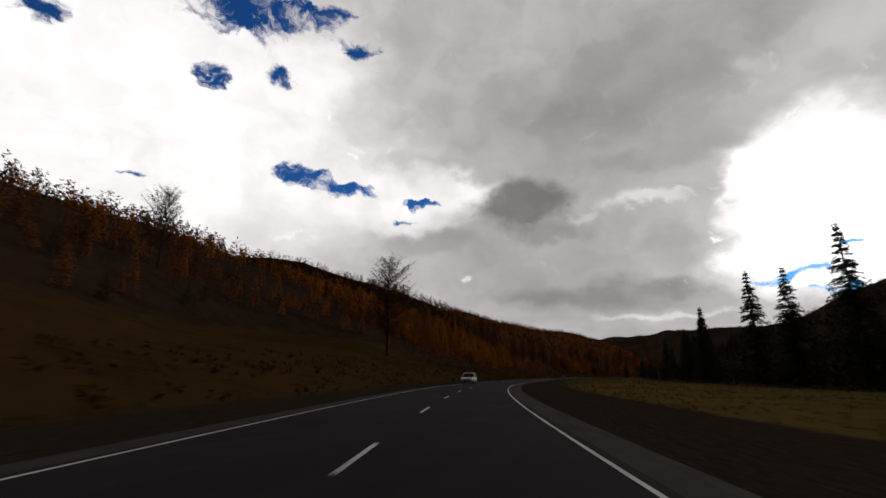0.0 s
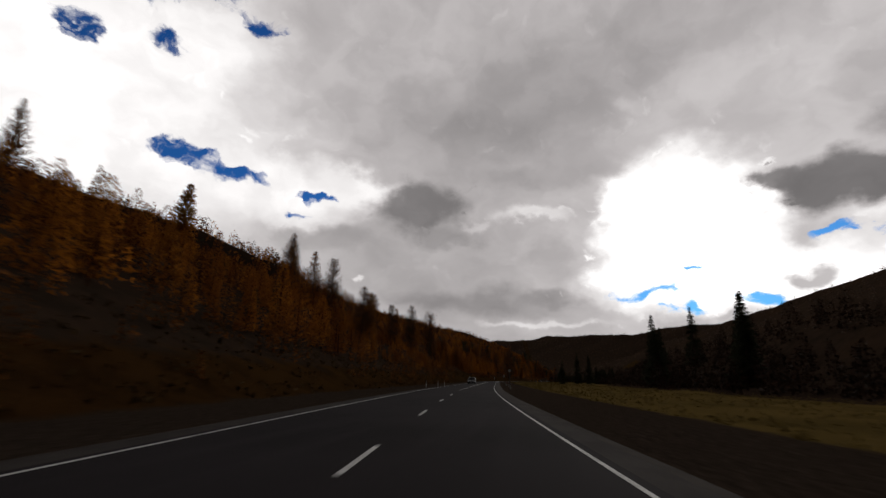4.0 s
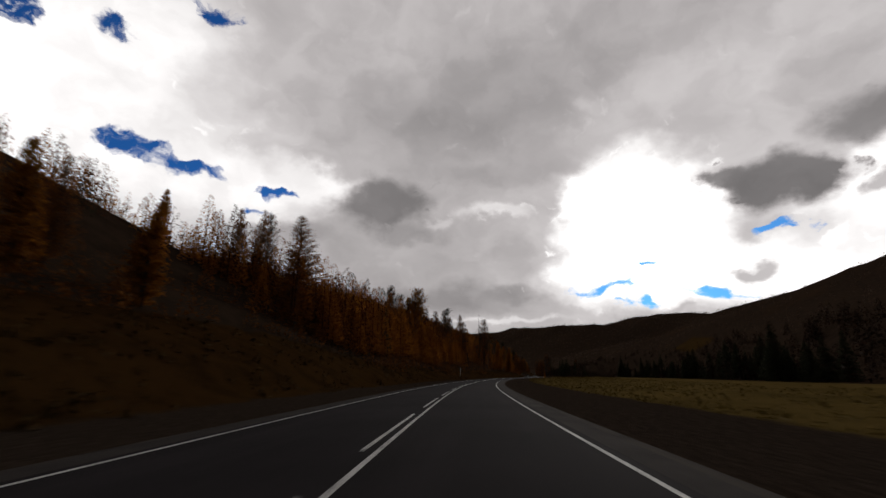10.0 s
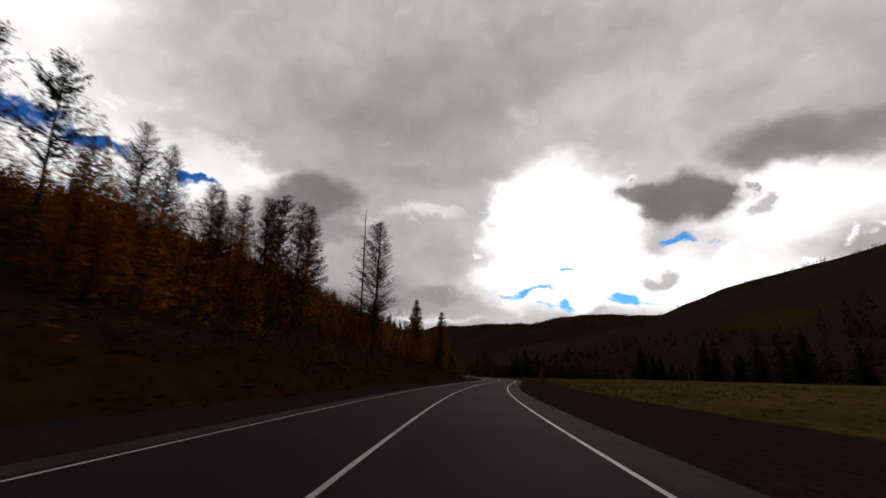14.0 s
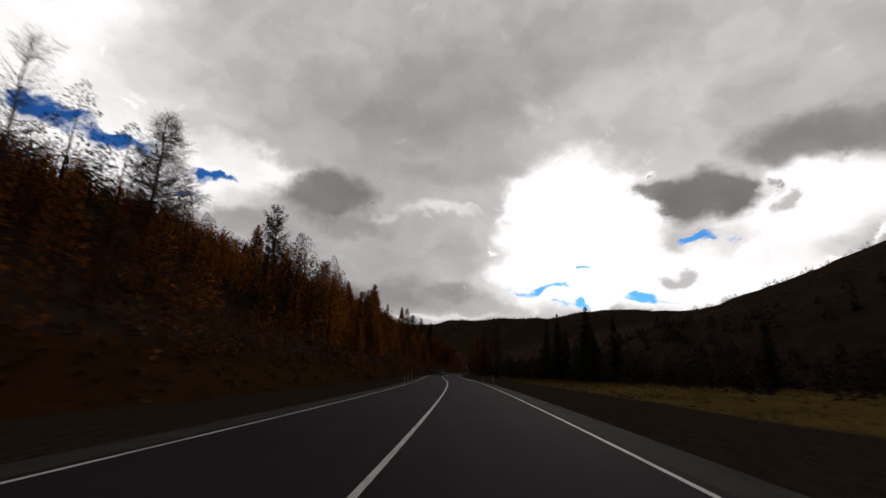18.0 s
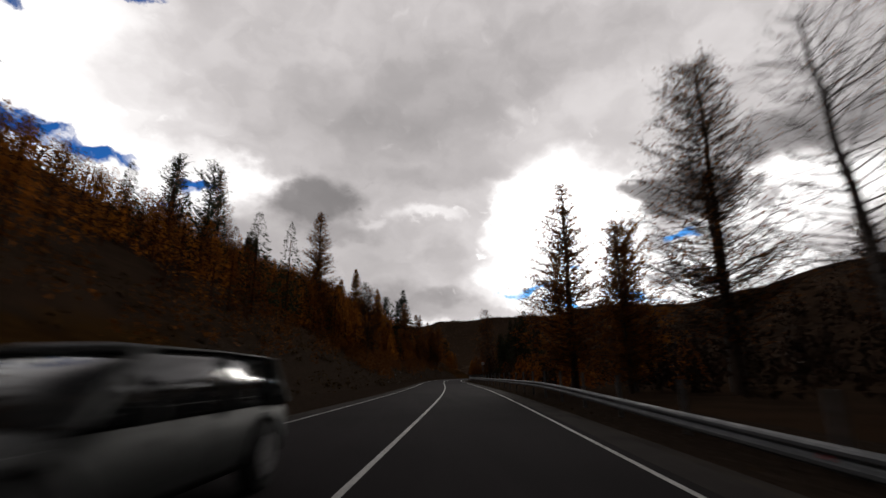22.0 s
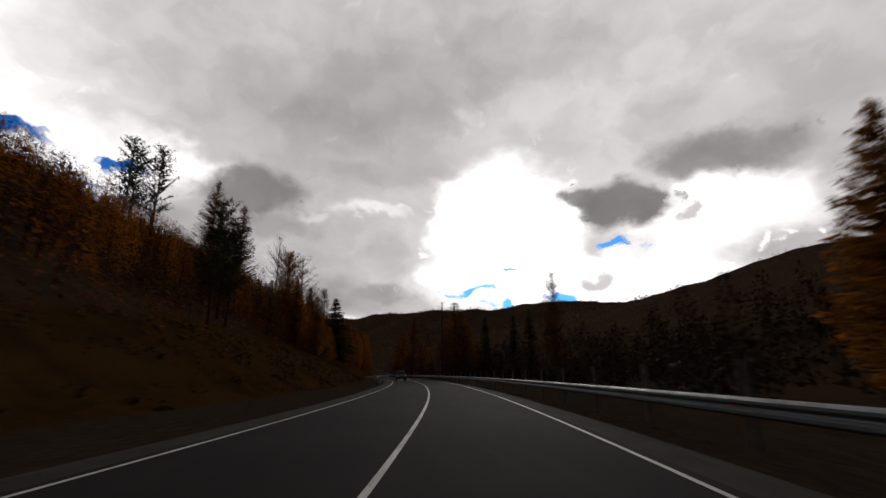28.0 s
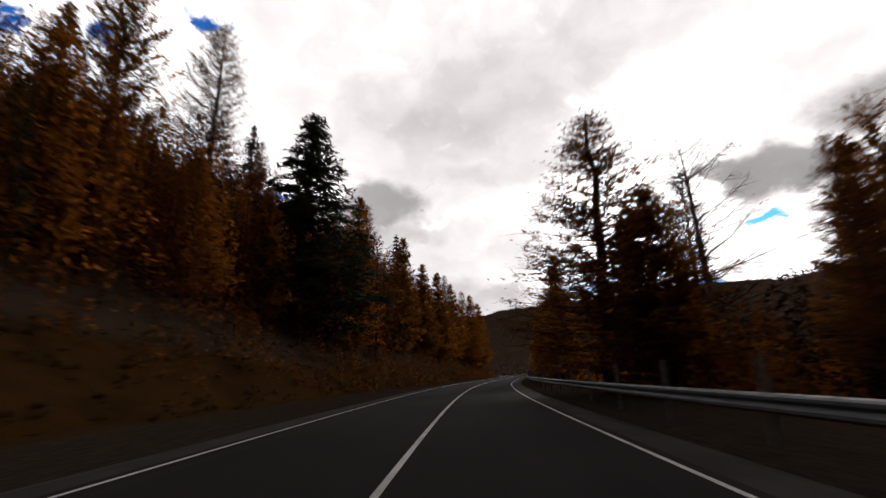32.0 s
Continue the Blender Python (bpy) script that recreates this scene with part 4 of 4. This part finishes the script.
# shrubs
p = strewn(35, 1150, 95, 1420, lambda s: edge(s) + 6, lambda s: edge(s) - 3)
woods("orange_shrubs", p, rw.uniform(1.2, 4.2, len(p)), LEAF_ORANGE, 35, 100, 0.34, 0.42, "orange and brown autumn shrubs at the foot of the hillside", "shrubs", False)
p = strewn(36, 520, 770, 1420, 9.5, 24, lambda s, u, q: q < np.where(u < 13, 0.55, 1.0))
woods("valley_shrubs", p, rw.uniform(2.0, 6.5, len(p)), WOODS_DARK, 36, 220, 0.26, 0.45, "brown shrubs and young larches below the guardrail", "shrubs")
p = np.concatenate([strewn(55, 60, 852, 905, 10, 24), strewn(56, 110, 1190, 1330, 9.5, 26)])
woods("golden_shrubs", p, rw.uniform(1.8, 5.0, len(p)), MIXED, 55, 260, 0.30, 0.42, "golden-brown larch saplings and bushes below the guardrail", "shrubs", tones=(0.25, 0.6))
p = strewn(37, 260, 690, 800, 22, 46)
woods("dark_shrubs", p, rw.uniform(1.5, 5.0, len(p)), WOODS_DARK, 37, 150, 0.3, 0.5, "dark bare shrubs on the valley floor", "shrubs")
p = np.concatenate([strewn(40, 330, 1182, 1420, lambda s: edge(s) + 8, lambda s: edge(s) - 2), strewn(61, 230, 880, 1000, lambda s: edge(s) + 6.5, lambda s: edge(s) - 2)])
woods("bank_shrubs", p, rw.uniform(1.0, 3.6, len(p)), LEAF_ORANGE, 40, 150, 0.36, 0.40, "brown and ochre bushes growing down the roadside bank", "shrubs", False)
# dry grass
p = strewn(38, 9000, -20, 1300, -8.5, -20)
woods("dry_grass", p, rw.uniform(0.25, 0.75, len(p)), foliage("brown_grass", (0.064, 0.037, 0.013), (0.034, 0.021, 0.008), (0.040, 0.027, 0.010)), 38, 7, 0.5, 1.3, "tufts of dry brown grass on the roadside bank", "grass", False)
p = strewn(39, 15000, -20, 725, 9.5, 40, skew=1.4)
woods("dry_grass", p, rw.uniform(0.2, 0.5, len(p)), foliage("hay_grass", (0.130, 0.088, 0.024), (0.09, 0.062, 0.017), (0.11, 0.073, 0.019), 0.35), 39, 7, 0.6, 1.1, "pale yellow dry grass covering the valley meadow", "grass", False)

p = strewn(57, 2600, 820, 1420, 4.75, 5.4)
woods("dry_grass", p, rw.uniform(0.10, 0.24, len(p)), bpy.data.materials["brown_grass"], 57, 7, 0.6, 1.1, "short dry grass along the foot of the guardrail", "grass", False)

# ---- guardrail, posts and signs ----
STEEL = flat("galvanised_steel", (0.15, 0.153, 0.157), 0.55, 0.8, 5.0, 0.7)
STEEL_POST = flat("weathered_steel", (0.20, 0.20, 0.20), 0.6, 0.6, 5.0)
WHITE = flat("white_enamel", (0.72, 0.72, 0.70), 0.45, 0.0, 4.0, 0.75)
GREY = flat("grey_enamel", (0.30, 0.31, 0.32), 0.5, 0.2, 4.0)
BLACK = flat("black_paint", (0.02, 0.02, 0.02), 0.6)
RED = flat("red_enamel", (0.45, 0.03, 0.03), 0.45)


def box_mesh(name, sx, sy, sz, mat, bevel=0.0, centre=(0, 0, 0)):
    bm = bmesh.new()
    bmesh.ops.create_cube(bm, size=1.0)
    bmesh.ops.scale(bm, vec=(sx, sy, sz), verts=bm.verts)
    if bevel:
        bmesh.ops.bevel(bm, geom=bm.edges[:], offset=bevel, segments=2, affect="EDGES")
    bmesh.ops.translate(bm, vec=centre, verts=bm.verts)
    me = bpy.data.meshes.new(name)
    bm.to_mesh(me)
    bm.free()
    me.materials.append(mat)
    return me


def rod_mesh(name, radius, z0, z1, mat, sides=12):
    s = Soup()
    s.tube([(0, 0, z0), (0, 0, (z0 + z1) / 2), (0, 0, z1)], (radius,) * 3, sides)
    return s.mesh(name, mat, True)


def plate_mesh(name, outline, depth, mat, y0=0.0):
    """A flat plate that faces -y, from its outline in x and z."""
    n = len(outline)
    v = [(x, y0, z) for x, z in outline] + [(x, y0 + depth, z) for x, z in outline]
    f = [tuple(range(n)), tuple(range(2 * n - 1, n - 1, -1))] + [(i, i + n, (i + 1) % n + n, (i + 1) % n) for i in range(n)]
    me = bpy.data.meshes.new(name)
    me.from_pydata(v, [], f)
    me.materials.append(mat)
    me.update()
    return me


def stand(ob, s, u, z=None, turn=0.0):
    """Puts a thing beside the road, its -y side towards the traffic that comes from the start."""
    x, y, h = (float(v) for v in road(s, u))
    ob.matrix_basis = Matrix.Translation((x, y, float(height(x, y)) if z is None else z)) @ Matrix.Rotation(-h + radians(turn), 4, "Z")
    return ob


# W-beam: cross-section in x (towards the road is -x) and z
SEG = 4.0
PROFILE = [(0.0, -0.155), (-0.055, -0.135), (-0.083, -0.105), (-0.083, -0.060), (-0.030, -0.022), (-0.020, 0.0), (-0.030, 0.022), (-0.083, 0.060), (-0.083, 0.105), (-0.055, 0.135), (0.0, 0.155)]
rows_ = [(x, z) for x, z in PROFILE] + [(x + 0.006, z) for x, z in reversed(PROFILE)]
n_ = len(rows_)
v_ = [(x, y, z) for y in (-SEG / 2 - 0.1, SEG / 2 + 0.1) for x, z in rows_]
beam_me = bpy.data.meshes.new("beam")
beam_me.from_pydata(v_, [], [(i, (i + 1) % n_, (i + 1) % n_ + n_, i + n_) for i in range(n_)])
beam_me.materials.append(STEEL)
beam_me.update()
rail_post = box_mesh("post", 0.10, 0.06, 1.75, STEEL_POST, 0.008, (0, 0, -0.12))
spacer = box_mesh("spacer", 0.16, 0.08, 0.20, STEEL_POST, 0.006)
reflector = box_mesh("reflector", 0.012, 0.09, 0.06, RED, 0.003)
rail = new("guardrail")
tagged(rail, "galvanised steel W-beam guardrail along the road shoulder", "guardrail")
k = 0
for s in np.arange(818.0, 1440.0, SEG):
    x, y, h = (float(v) for v in road(s, 5.55))
    drop, ahead = (0.52 * (1 - float(smooth(np.array(v), 812, 844))) for v in (s - 1.0, s + 1.0))
    m = Matrix.Translation((x, y, 0.60 - (drop + ahead) / 2)) @ Matrix.Rotation(-h, 4, "Z") @ Matrix.Rotation(math.atan((drop - ahead) / 2), 4, "X")
    ob = part("beam", beam_me, rail)
    ob.matrix_basis = m
    ob = part("post", rail_post, rail)
    ob.matrix_basis = m @ Matrix.Translation((0.17, SEG / 2, 0))
    if k < 70:
        ob = part("spacer", spacer, rail)
        ob.matrix_basis = m @ Matrix.Translation((0.08, SEG / 2, 0))
    if k % 4 == 0:
        ob = part("reflector", reflector, rail)
        ob.matrix_basis = m @ Matrix.Translation((-0.06, SEG / 2, 0))
    k += 1


def delineator():
    """A white plastic road post with a slanting black band."""
    top = new("delineator_post")
    out = [(-0.038, -0.3), (0.038, -0.3), (0.038, 0.84), (-0.038, 0.89)]
    part("post", plate_mesh("post", out, 0.10, WHITE, -0.05), top)
    part("band", plate_mesh("band", [(-0.042, 0.64), (0.042, 0.59), (0.042, 0.73), (-0.042, 0.78)], 0.108, BLACK, -0.054), top, "black band")
    part("reflector", plate_mesh("reflector", [(-0.02, 0.62), (0.02, 0.60), (0.02, 0.70), (-0.02, 0.72)], 0.004, RED, -0.060), top, "small red reflector")
    return tagged(top, "white plastic roadside post with a slanting black band", "road post", "roadside posts")


first = delineator()
spots = [(s, 5.7) for s in (214, 242)] + [(229.8, 5.9)] + [(213.3, -5.8), (220.4, -5.0), (229.5, -5.0)] + [(727, 6.0), (741, 6.0)] + \
        [(721, -4.9), (728.4, -5.0), (736, -4.9)] + [(s, -5.2) for s in (1099, 1107, 1115)] + [(1120.7, -6.1)]
for i, (s, u) in enumerate(spots):
    stand(first if i == 0 else copy_thing(first, Matrix.Identity(4)), s, u, -0.10)


def disc(r, n=32, z=0.0):
    return [(r * math.cos(2 * math.pi * i / n), z + r * math.sin(2 * math.pi * i / n)) for i in range(n)]


def round_sign(s, u, high, face, label):
    top = new("road_sign")
    part("pole", rod_mesh("pole", 0.038, -1.2, high + 0.30, STEEL_POST), top)
    panel = part("panel", plate_mesh("panel", disc(0.35, 40, high), 0.02, GREY, -0.065), top)
    part("rim", plate_mesh("rim", disc(0.345, 40, high), 0.004, face[0], -0.070), panel)
    part("face", plate_mesh("face", disc(0.285, 40, high), 0.004, face[1], -0.075), panel)
    part("bar", plate_mesh("bar", [(-0.16, high - 0.04), (0.16, high - 0.04), (0.16, high + 0.04), (-0.16, high + 0.04)], 0.003, GREY, -0.079), panel)
    for dz in (-0.18, 0.18):
        part("clamp", box_mesh("clamp", 0.10, 0.06, 0.04, STEEL_POST, 0.004, (0, -0.025, high + dz)), top)
    stand(top, s, u)
    return tagged(top, label, "road sign")


round_sign(266.5, 7.0, 3.4, (GREY, WHITE), "round white road sign on a grey steel pole")
round_sign(900.6, 7.2, 3.3, (RED, WHITE), "round white road sign with red rim behind the guardrail")
top = new("road_sign")
part("pole", rod_mesh("pole", 0.038, -1.2, 3.5, STEEL_POST), top)
tri = lambda r, z: [(-r, z - r * 0.55), (r, z - r * 0.55), (0, z + r * 1.18)]
panel = part("panel", plate_mesh("panel", tri(0.45, 2.95), 0.02, GREY, -0.065), top)
part("rim", plate_mesh("rim", tri(0.44, 2.95), 0.004, RED, -0.070), panel)
part("face", plate_mesh("face", tri(0.34, 2.94), 0.004, WHITE, -0.075), panel)
part("symbol", plate_mesh("symbol", [(-0.10, 2.84), (0.10, 2.84), (0.05, 3.0), (-0.06, 2.97)], 0.003, BLACK, -0.079), panel, "small black symbol")
part("plate", plate_mesh("plate", [(-0.35, 2.2), (0.35, 2.2), (0.35, 2.55), (-0.35, 2.55)], 0.02, WHITE, -0.065), top, "white plate under the triangle")
part("bar", plate_mesh("bar", [(-0.24, 2.34), (0.24, 2.34), (0.24, 2.41), (-0.24, 2.41)], 0.003, BLACK, -0.068), top)
tagged(stand(top, 338.3, 6.3), "triangular warning sign with a plate on a steel pole", "road sign")
for i in range(2):
    ob = new("marker_pole", rod_mesh("marker_pole", 0.035, -0.5, 2.3, WHITE))
    tagged(stand(ob, 508 + i * 2.5, -10.5 - i * 0.3), "thin white marker pole standing on the grassy verge", "marker pole", "marker poles")

# ---- stones on the cut bank ----
STONE = flat("pale_stone", (0.20, 0.18, 0.155), 0.9, 0.0, 5.0, 0.5)
rs = random.Random(12)
for s, u, size in ((897, -9.6, 0.5), (901, -11.5, 0.7), (903.5, -8.6, 0.35), (908, -12.5, 0.6), (912, -9.2, 0.4), (918, -11, 0.8), (925, -9.5, 0.5), (933, -12, 0.6), (946, -10, 0.45), (750.5, -6.1, 0.42), (1178, -10.5, 0.5), (1189, -12, 0.4)):
    bm = bmesh.new()
    bmesh.ops.create_icosphere(bm, subdivisions=2, radius=0.5)
    for v in bm.verts:
        v.co *= rs.uniform(0.78, 1.12)
        v.co.z *= 0.62
    bmesh.ops.scale(bm, vec=(size * rs.uniform(1.0, 1.7), size, size), verts=bm.verts)
    me = bpy.data.meshes.new("stone")
    bm.to_mesh(me)
    bm.free()
    me.materials.append(STONE)
    tagged(stand(new("stone", me), s, u, None, rs.uniform(0, 180)), "pale angular stone lying on the dark roadside bank", "stone", "stones on the bank")

# ---- worn arrows painted on the asphalt ----
for s0 in (230.0, 257.0):
    for name, shape in (("arrow_shaft", [(0, -0.62), (0, -0.42), (5.3, -0.06), (5.3, -0.27)]), ("arrow_head", [(4.7, -0.55), (5.2, 0.42), (7.4, 0.48)])):
        pts = [road(s0 + a, b)[:2] for a, b in shape]
        me = bpy.data.meshes.new(name)
        me.from_pydata([(float(x), float(y), 0.0105) for x, y in pts], [], [tuple(range(len(pts)))])
        me.materials.append(PAINT_WORN)
        me.update()
        tagged(new("road_marking", me), "worn white arrow painted on the asphalt", "road marking", kind="structure")


# ---- oncoming cars ----
def glossy(name, colour, rough, metal=0.0):
    def build(n):
        o = n.add("ShaderNodeTexCoord").outputs["Object"]
        dirt = n.ramp(n.noise(n.vec("MULTIPLY", o, (1, 1, 2.5)), 2.5, 6), 0.4, 0.8, 0, 0.5)
        c = n.mix(dirt, colour, (0.12, 0.10, 0.08))
        return surface(n, c, n.math("ADD", n.math("MULTIPLY", dirt, 0.3), rough), metal=metal, spec=0.5)
    return material(name, build)


CAR_WHITE, CAR_DARK, CAR_GREY, CAR_GREEN = glossy("white_car_paint", (0.70, 0.70, 0.68), 0.25), glossy("dark_car_paint", (0.035, 0.037, 0.042), 0.25), flat("grey_car_paint", (0.030, 0.032, 0.030), 0.55), flat("grey_green_car_paint", (0.014, 0.016, 0.014), 0.55)
GLASS = glossy("tinted_car_glass", (0.012, 0.014, 0.016), 0.06)
RUBBER, LAMP, CHROME = flat("tyre_rubber", (0.018, 0.018, 0.018), 0.85), glossy("lamp_glass", (0.75, 0.75, 0.72), 0.12), flat("bright_metal", (0.55, 0.55, 0.56), 0.25, 0.95, 4.0, 0.8)


def loft(name, sections, mat, cap=True):
    """Sections from front to back: y, then half widths and heights from the sill up and over to the middle."""
    soup = Soup()
    rings = []
    for y, pts in sections:
        rings.append([(x, y, z) for x, z in pts] + [(-x, y, z) for x, z in reversed(pts)])
    n = len(rings[0])
    f = [(k * n + i, k * n + (i + 1) % n, (k + 1) * n + (i + 1) % n, (k + 1) * n + i) for k in range(len(rings) - 1) for i in range(n)]
    if cap:
        f += [tuple(range(n - 1, -1, -1)), tuple(range((len(rings) - 1) * n, len(rings) * n))]
    soup.add([p for ring in rings for p in ring], f)
    me = soup.mesh(name, mat, False)
    bm = bmesh.new()
    bm.from_mesh(me)
    bmesh.ops.bevel(bm, geom=[e for e in bm.edges if e.is_manifold and e.calc_face_angle(0) > 0.5], offset=0.03, segments=2, affect="EDGES")
    bmesh.ops.recalc_face_normals(bm, faces=bm.faces[:])
    bm.to_mesh(me)
    bm.free()
    me.polygons.foreach_set("use_smooth", np.ones(len(me.polygons), bool))
    return me


def lit(n):
    return n.add("ShaderNodeEmission", {"Color": (1.0, 0.96, 0.88, 1), "Strength": 1.3}).outputs[0]


BULB = material("lit_headlight_bulb", lit)


def car(name, body_mat, length, wide, tall, bonnet, boot, clearance, wheel, label, tail=0.0, lights=False):
    """A car that points to -y. bonnet, boot: lengths; tail: height kept at the back (1 for an estate)."""
    top = new(name)
    L, W, belt = length / 2, wide / 2, clearance + (tall - clearance) * 0.52
    nose = belt - 0.12

    def ring(y, w_, zb, zt, pinch=0.92):
        return y, [(w_ * 0.90, zb), (w_, zb + 0.14), (w_, (zb + zt) / 2 + 0.05), (w_ * 0.97, zt - 0.05), (w_ * pinch, zt), (w_ * 0.4, zt + 0.025)]
    body = part("body", loft("body", [ring(-L, W * 0.80, clearance + 0.10, nose - 0.20), ring(-L + 0.12, W * 0.94, clearance, nose - 0.06), ring(-L + 0.5, W, clearance, nose),
                                      ring(-L + bonnet, W, clearance, belt), ring(L - 0.9, W, clearance, belt + 0.02), ring(L - 0.12, W * 0.95, clearance + 0.05, belt), ring(L, W * 0.84, clearance + 0.14, belt - 0.10)], body_mat), top)
    y0, y3 = -L + bonnet, L - boot
    y1, y2 = y0 + 0.75, y3 - (0.65 if tail < 0.5 else 0.22)

    def cab(y, w_, z):
        return y, [(W * 0.96, belt - 0.02), (w_ + (W * 0.96 - w_) * 0.5, (belt + z) / 2), (w_, z - 0.05), (w_ * 0.9, z), (w_ * 0.4, z + 0.02)]
    part("cabin_glass", loft("cabin_glass", [cab(y0, W * 0.93, belt + 0.06), cab(y1, W * 0.80, tall - 0.03), cab((y1 + y2) / 2, W * 0.81, tall - 0.015), cab(y2, W * 0.79, tall - 0.035), cab(y3, W * 0.90, belt + 0.06)], GLASS), top, "dark tinted glass")
    part("roof", loft("roof", [(y, [(W * 0.80, z - 0.03), (W * 0.78, z), (W * 0.4, z + 0.035)]) for y, z in ((y1 - 0.10, tall - 0.06), (y1 + 0.15, tall - 0.01), ((y1 + y2) / 2, tall), (y2 - 0.1, tall - 0.015), (y2 + 0.08, tall - 0.05))], body_mat), top)
    for side in (-1, 1):
        for name_, ya, yb in (("front_pillar", y0 + 0.04, y1), ("rear_pillar", y3 - 0.04, y2)):
            s = Soup()
            s.tube([(side * W * 0.945, ya, belt), (side * W * 0.80, yb, tall - 0.04)], (0.045, 0.04), 5)
            part(name_, s.mesh(name_, body_mat, True), top)
        for yp in ((y1 + y2) / 2 - 0.05, y2 - 0.25) if tail > 0.5 else ((y1 + y2) / 2,):
            s = Soup()
            s.tube([(side * W * 0.97, yp, belt), (side * W * 0.82, yp, tall - 0.04)], (0.05, 0.045), 4)
            part("door_pillar", s.mesh("door_pillar", body_mat, True), top)
        lamp_ = part("headlight", box_mesh("headlight", 0.34, 0.16, 0.15, LAMP, 0.03), top, "clear glass headlight")
        lamp_.location = (side * W * 0.66, -L + 0.08, nose - 0.20)
        if lights:
            bulb = part("bulb", plate_mesh("bulb", disc(0.026, 16), 0.01, BULB), lamp_, "lit white bulb")
            bulb.location = (0, -0.095, 0)
        mirror = part("wing_mirror", box_mesh("wing_mirror", 0.20, 0.10, 0.14, body_mat, 0.03), top)
        mirror.location = (side * (W + 0.09), y0 + 0.42, belt + 0.08)
        fog = part("fog_light", box_mesh("fog_light", 0.13, 0.06, 0.08, LAMP, 0.015), top)
        fog.location = (side * W * 0.62, -L + 0.05, clearance + 0.22)
        for yw in (-L + 0.85, L - 0.82):
            s = Soup()
            s.tube([(-0.10, 0, 0), (-0.08, 0, 0), (0.08, 0, 0), (0.10, 0, 0)], (wheel - 0.04, wheel, wheel, wheel - 0.04), 24)
            tyre = part("wheel", s.mesh("wheel", RUBBER, True), top, "black rubber tyre")
            tyre.location = (side * (W - 0.08), yw, wheel)
            s = Soup()
            s.tube([(0, 0, 0), (side * 0.115, 0, 0)], (wheel * 0.66, wheel * 0.60), 16)
            part("rim", s.mesh("rim", CHROME), tyre, "bright metal rim")
            arch = Soup()
            bow = [math.pi * i / 9 for i in range(10)]
            arch.add([(x, math.cos(a) * r_, math.sin(a) * r_) for a in bow for x, r_ in ((-0.03, wheel + 0.02), (0.03, wheel + 0.02), (0.03, wheel + 0.10), (-0.03, wheel + 0.10))],
                     [(4 * i + k, 4 * i + (k + 1) % 4, 4 * i + 4 + (k + 1) % 4, 4 * i + 4 + k) for i in range(9) for k in range(4)] + [(3, 2, 1, 0), (36, 37, 38, 39)])
            ob = part("wheel_arch", arch.mesh("wheel_arch", BLACK, True), top, "black wheel arch")
            ob.location = (side * (W - 0.01), yw, wheel)
    for name_, sx, sz, z, mat in (("grille", wide * 0.42, 0.16, nose - 0.20, BLACK), ("bumper_intake", wide * 0.6, 0.12, clearance + 0.12, BLACK), ("number_plate", 0.52, 0.11, clearance + 0.28, WHITE)):
        ob = part(name_, box_mesh(name_, sx, 0.05, sz, mat, 0.01), top)
        ob.location = (0, -L - 0.005, z)
    return tagged(top, label, "car")


stand(car("sedan_car", CAR_WHITE, 4.5, 1.76, 1.45, 1.25, 0.75, 0.20, 0.31, "white sedan car coming along the other lane"), 68, -3.3, 0.0)
stand(car("sedan_car", CAR_DARK, 4.4, 1.74, 1.46, 1.2, 0.7, 0.20, 0.31, "dark sedan car with bright headlights in the other lane", lights=True), 256.5, -1.75, 0.0)
stand(car("suv_car", CAR_GREY, 4.6, 1.82, 1.42, 1.15, 0.15, 0.26, 0.35, "dark grey estate car with dark windows in the other lane", 1.0), 817.8, -1.8, 0.0)
stand(car("off_road_car", CAR_GREEN, 4.1, 1.78, 1.62, 1.2, 0.12, 0.34, 0.37, "dark green off-road car with round lights in the other lane", 1.0, True), 1121, -1.75, 0.0)
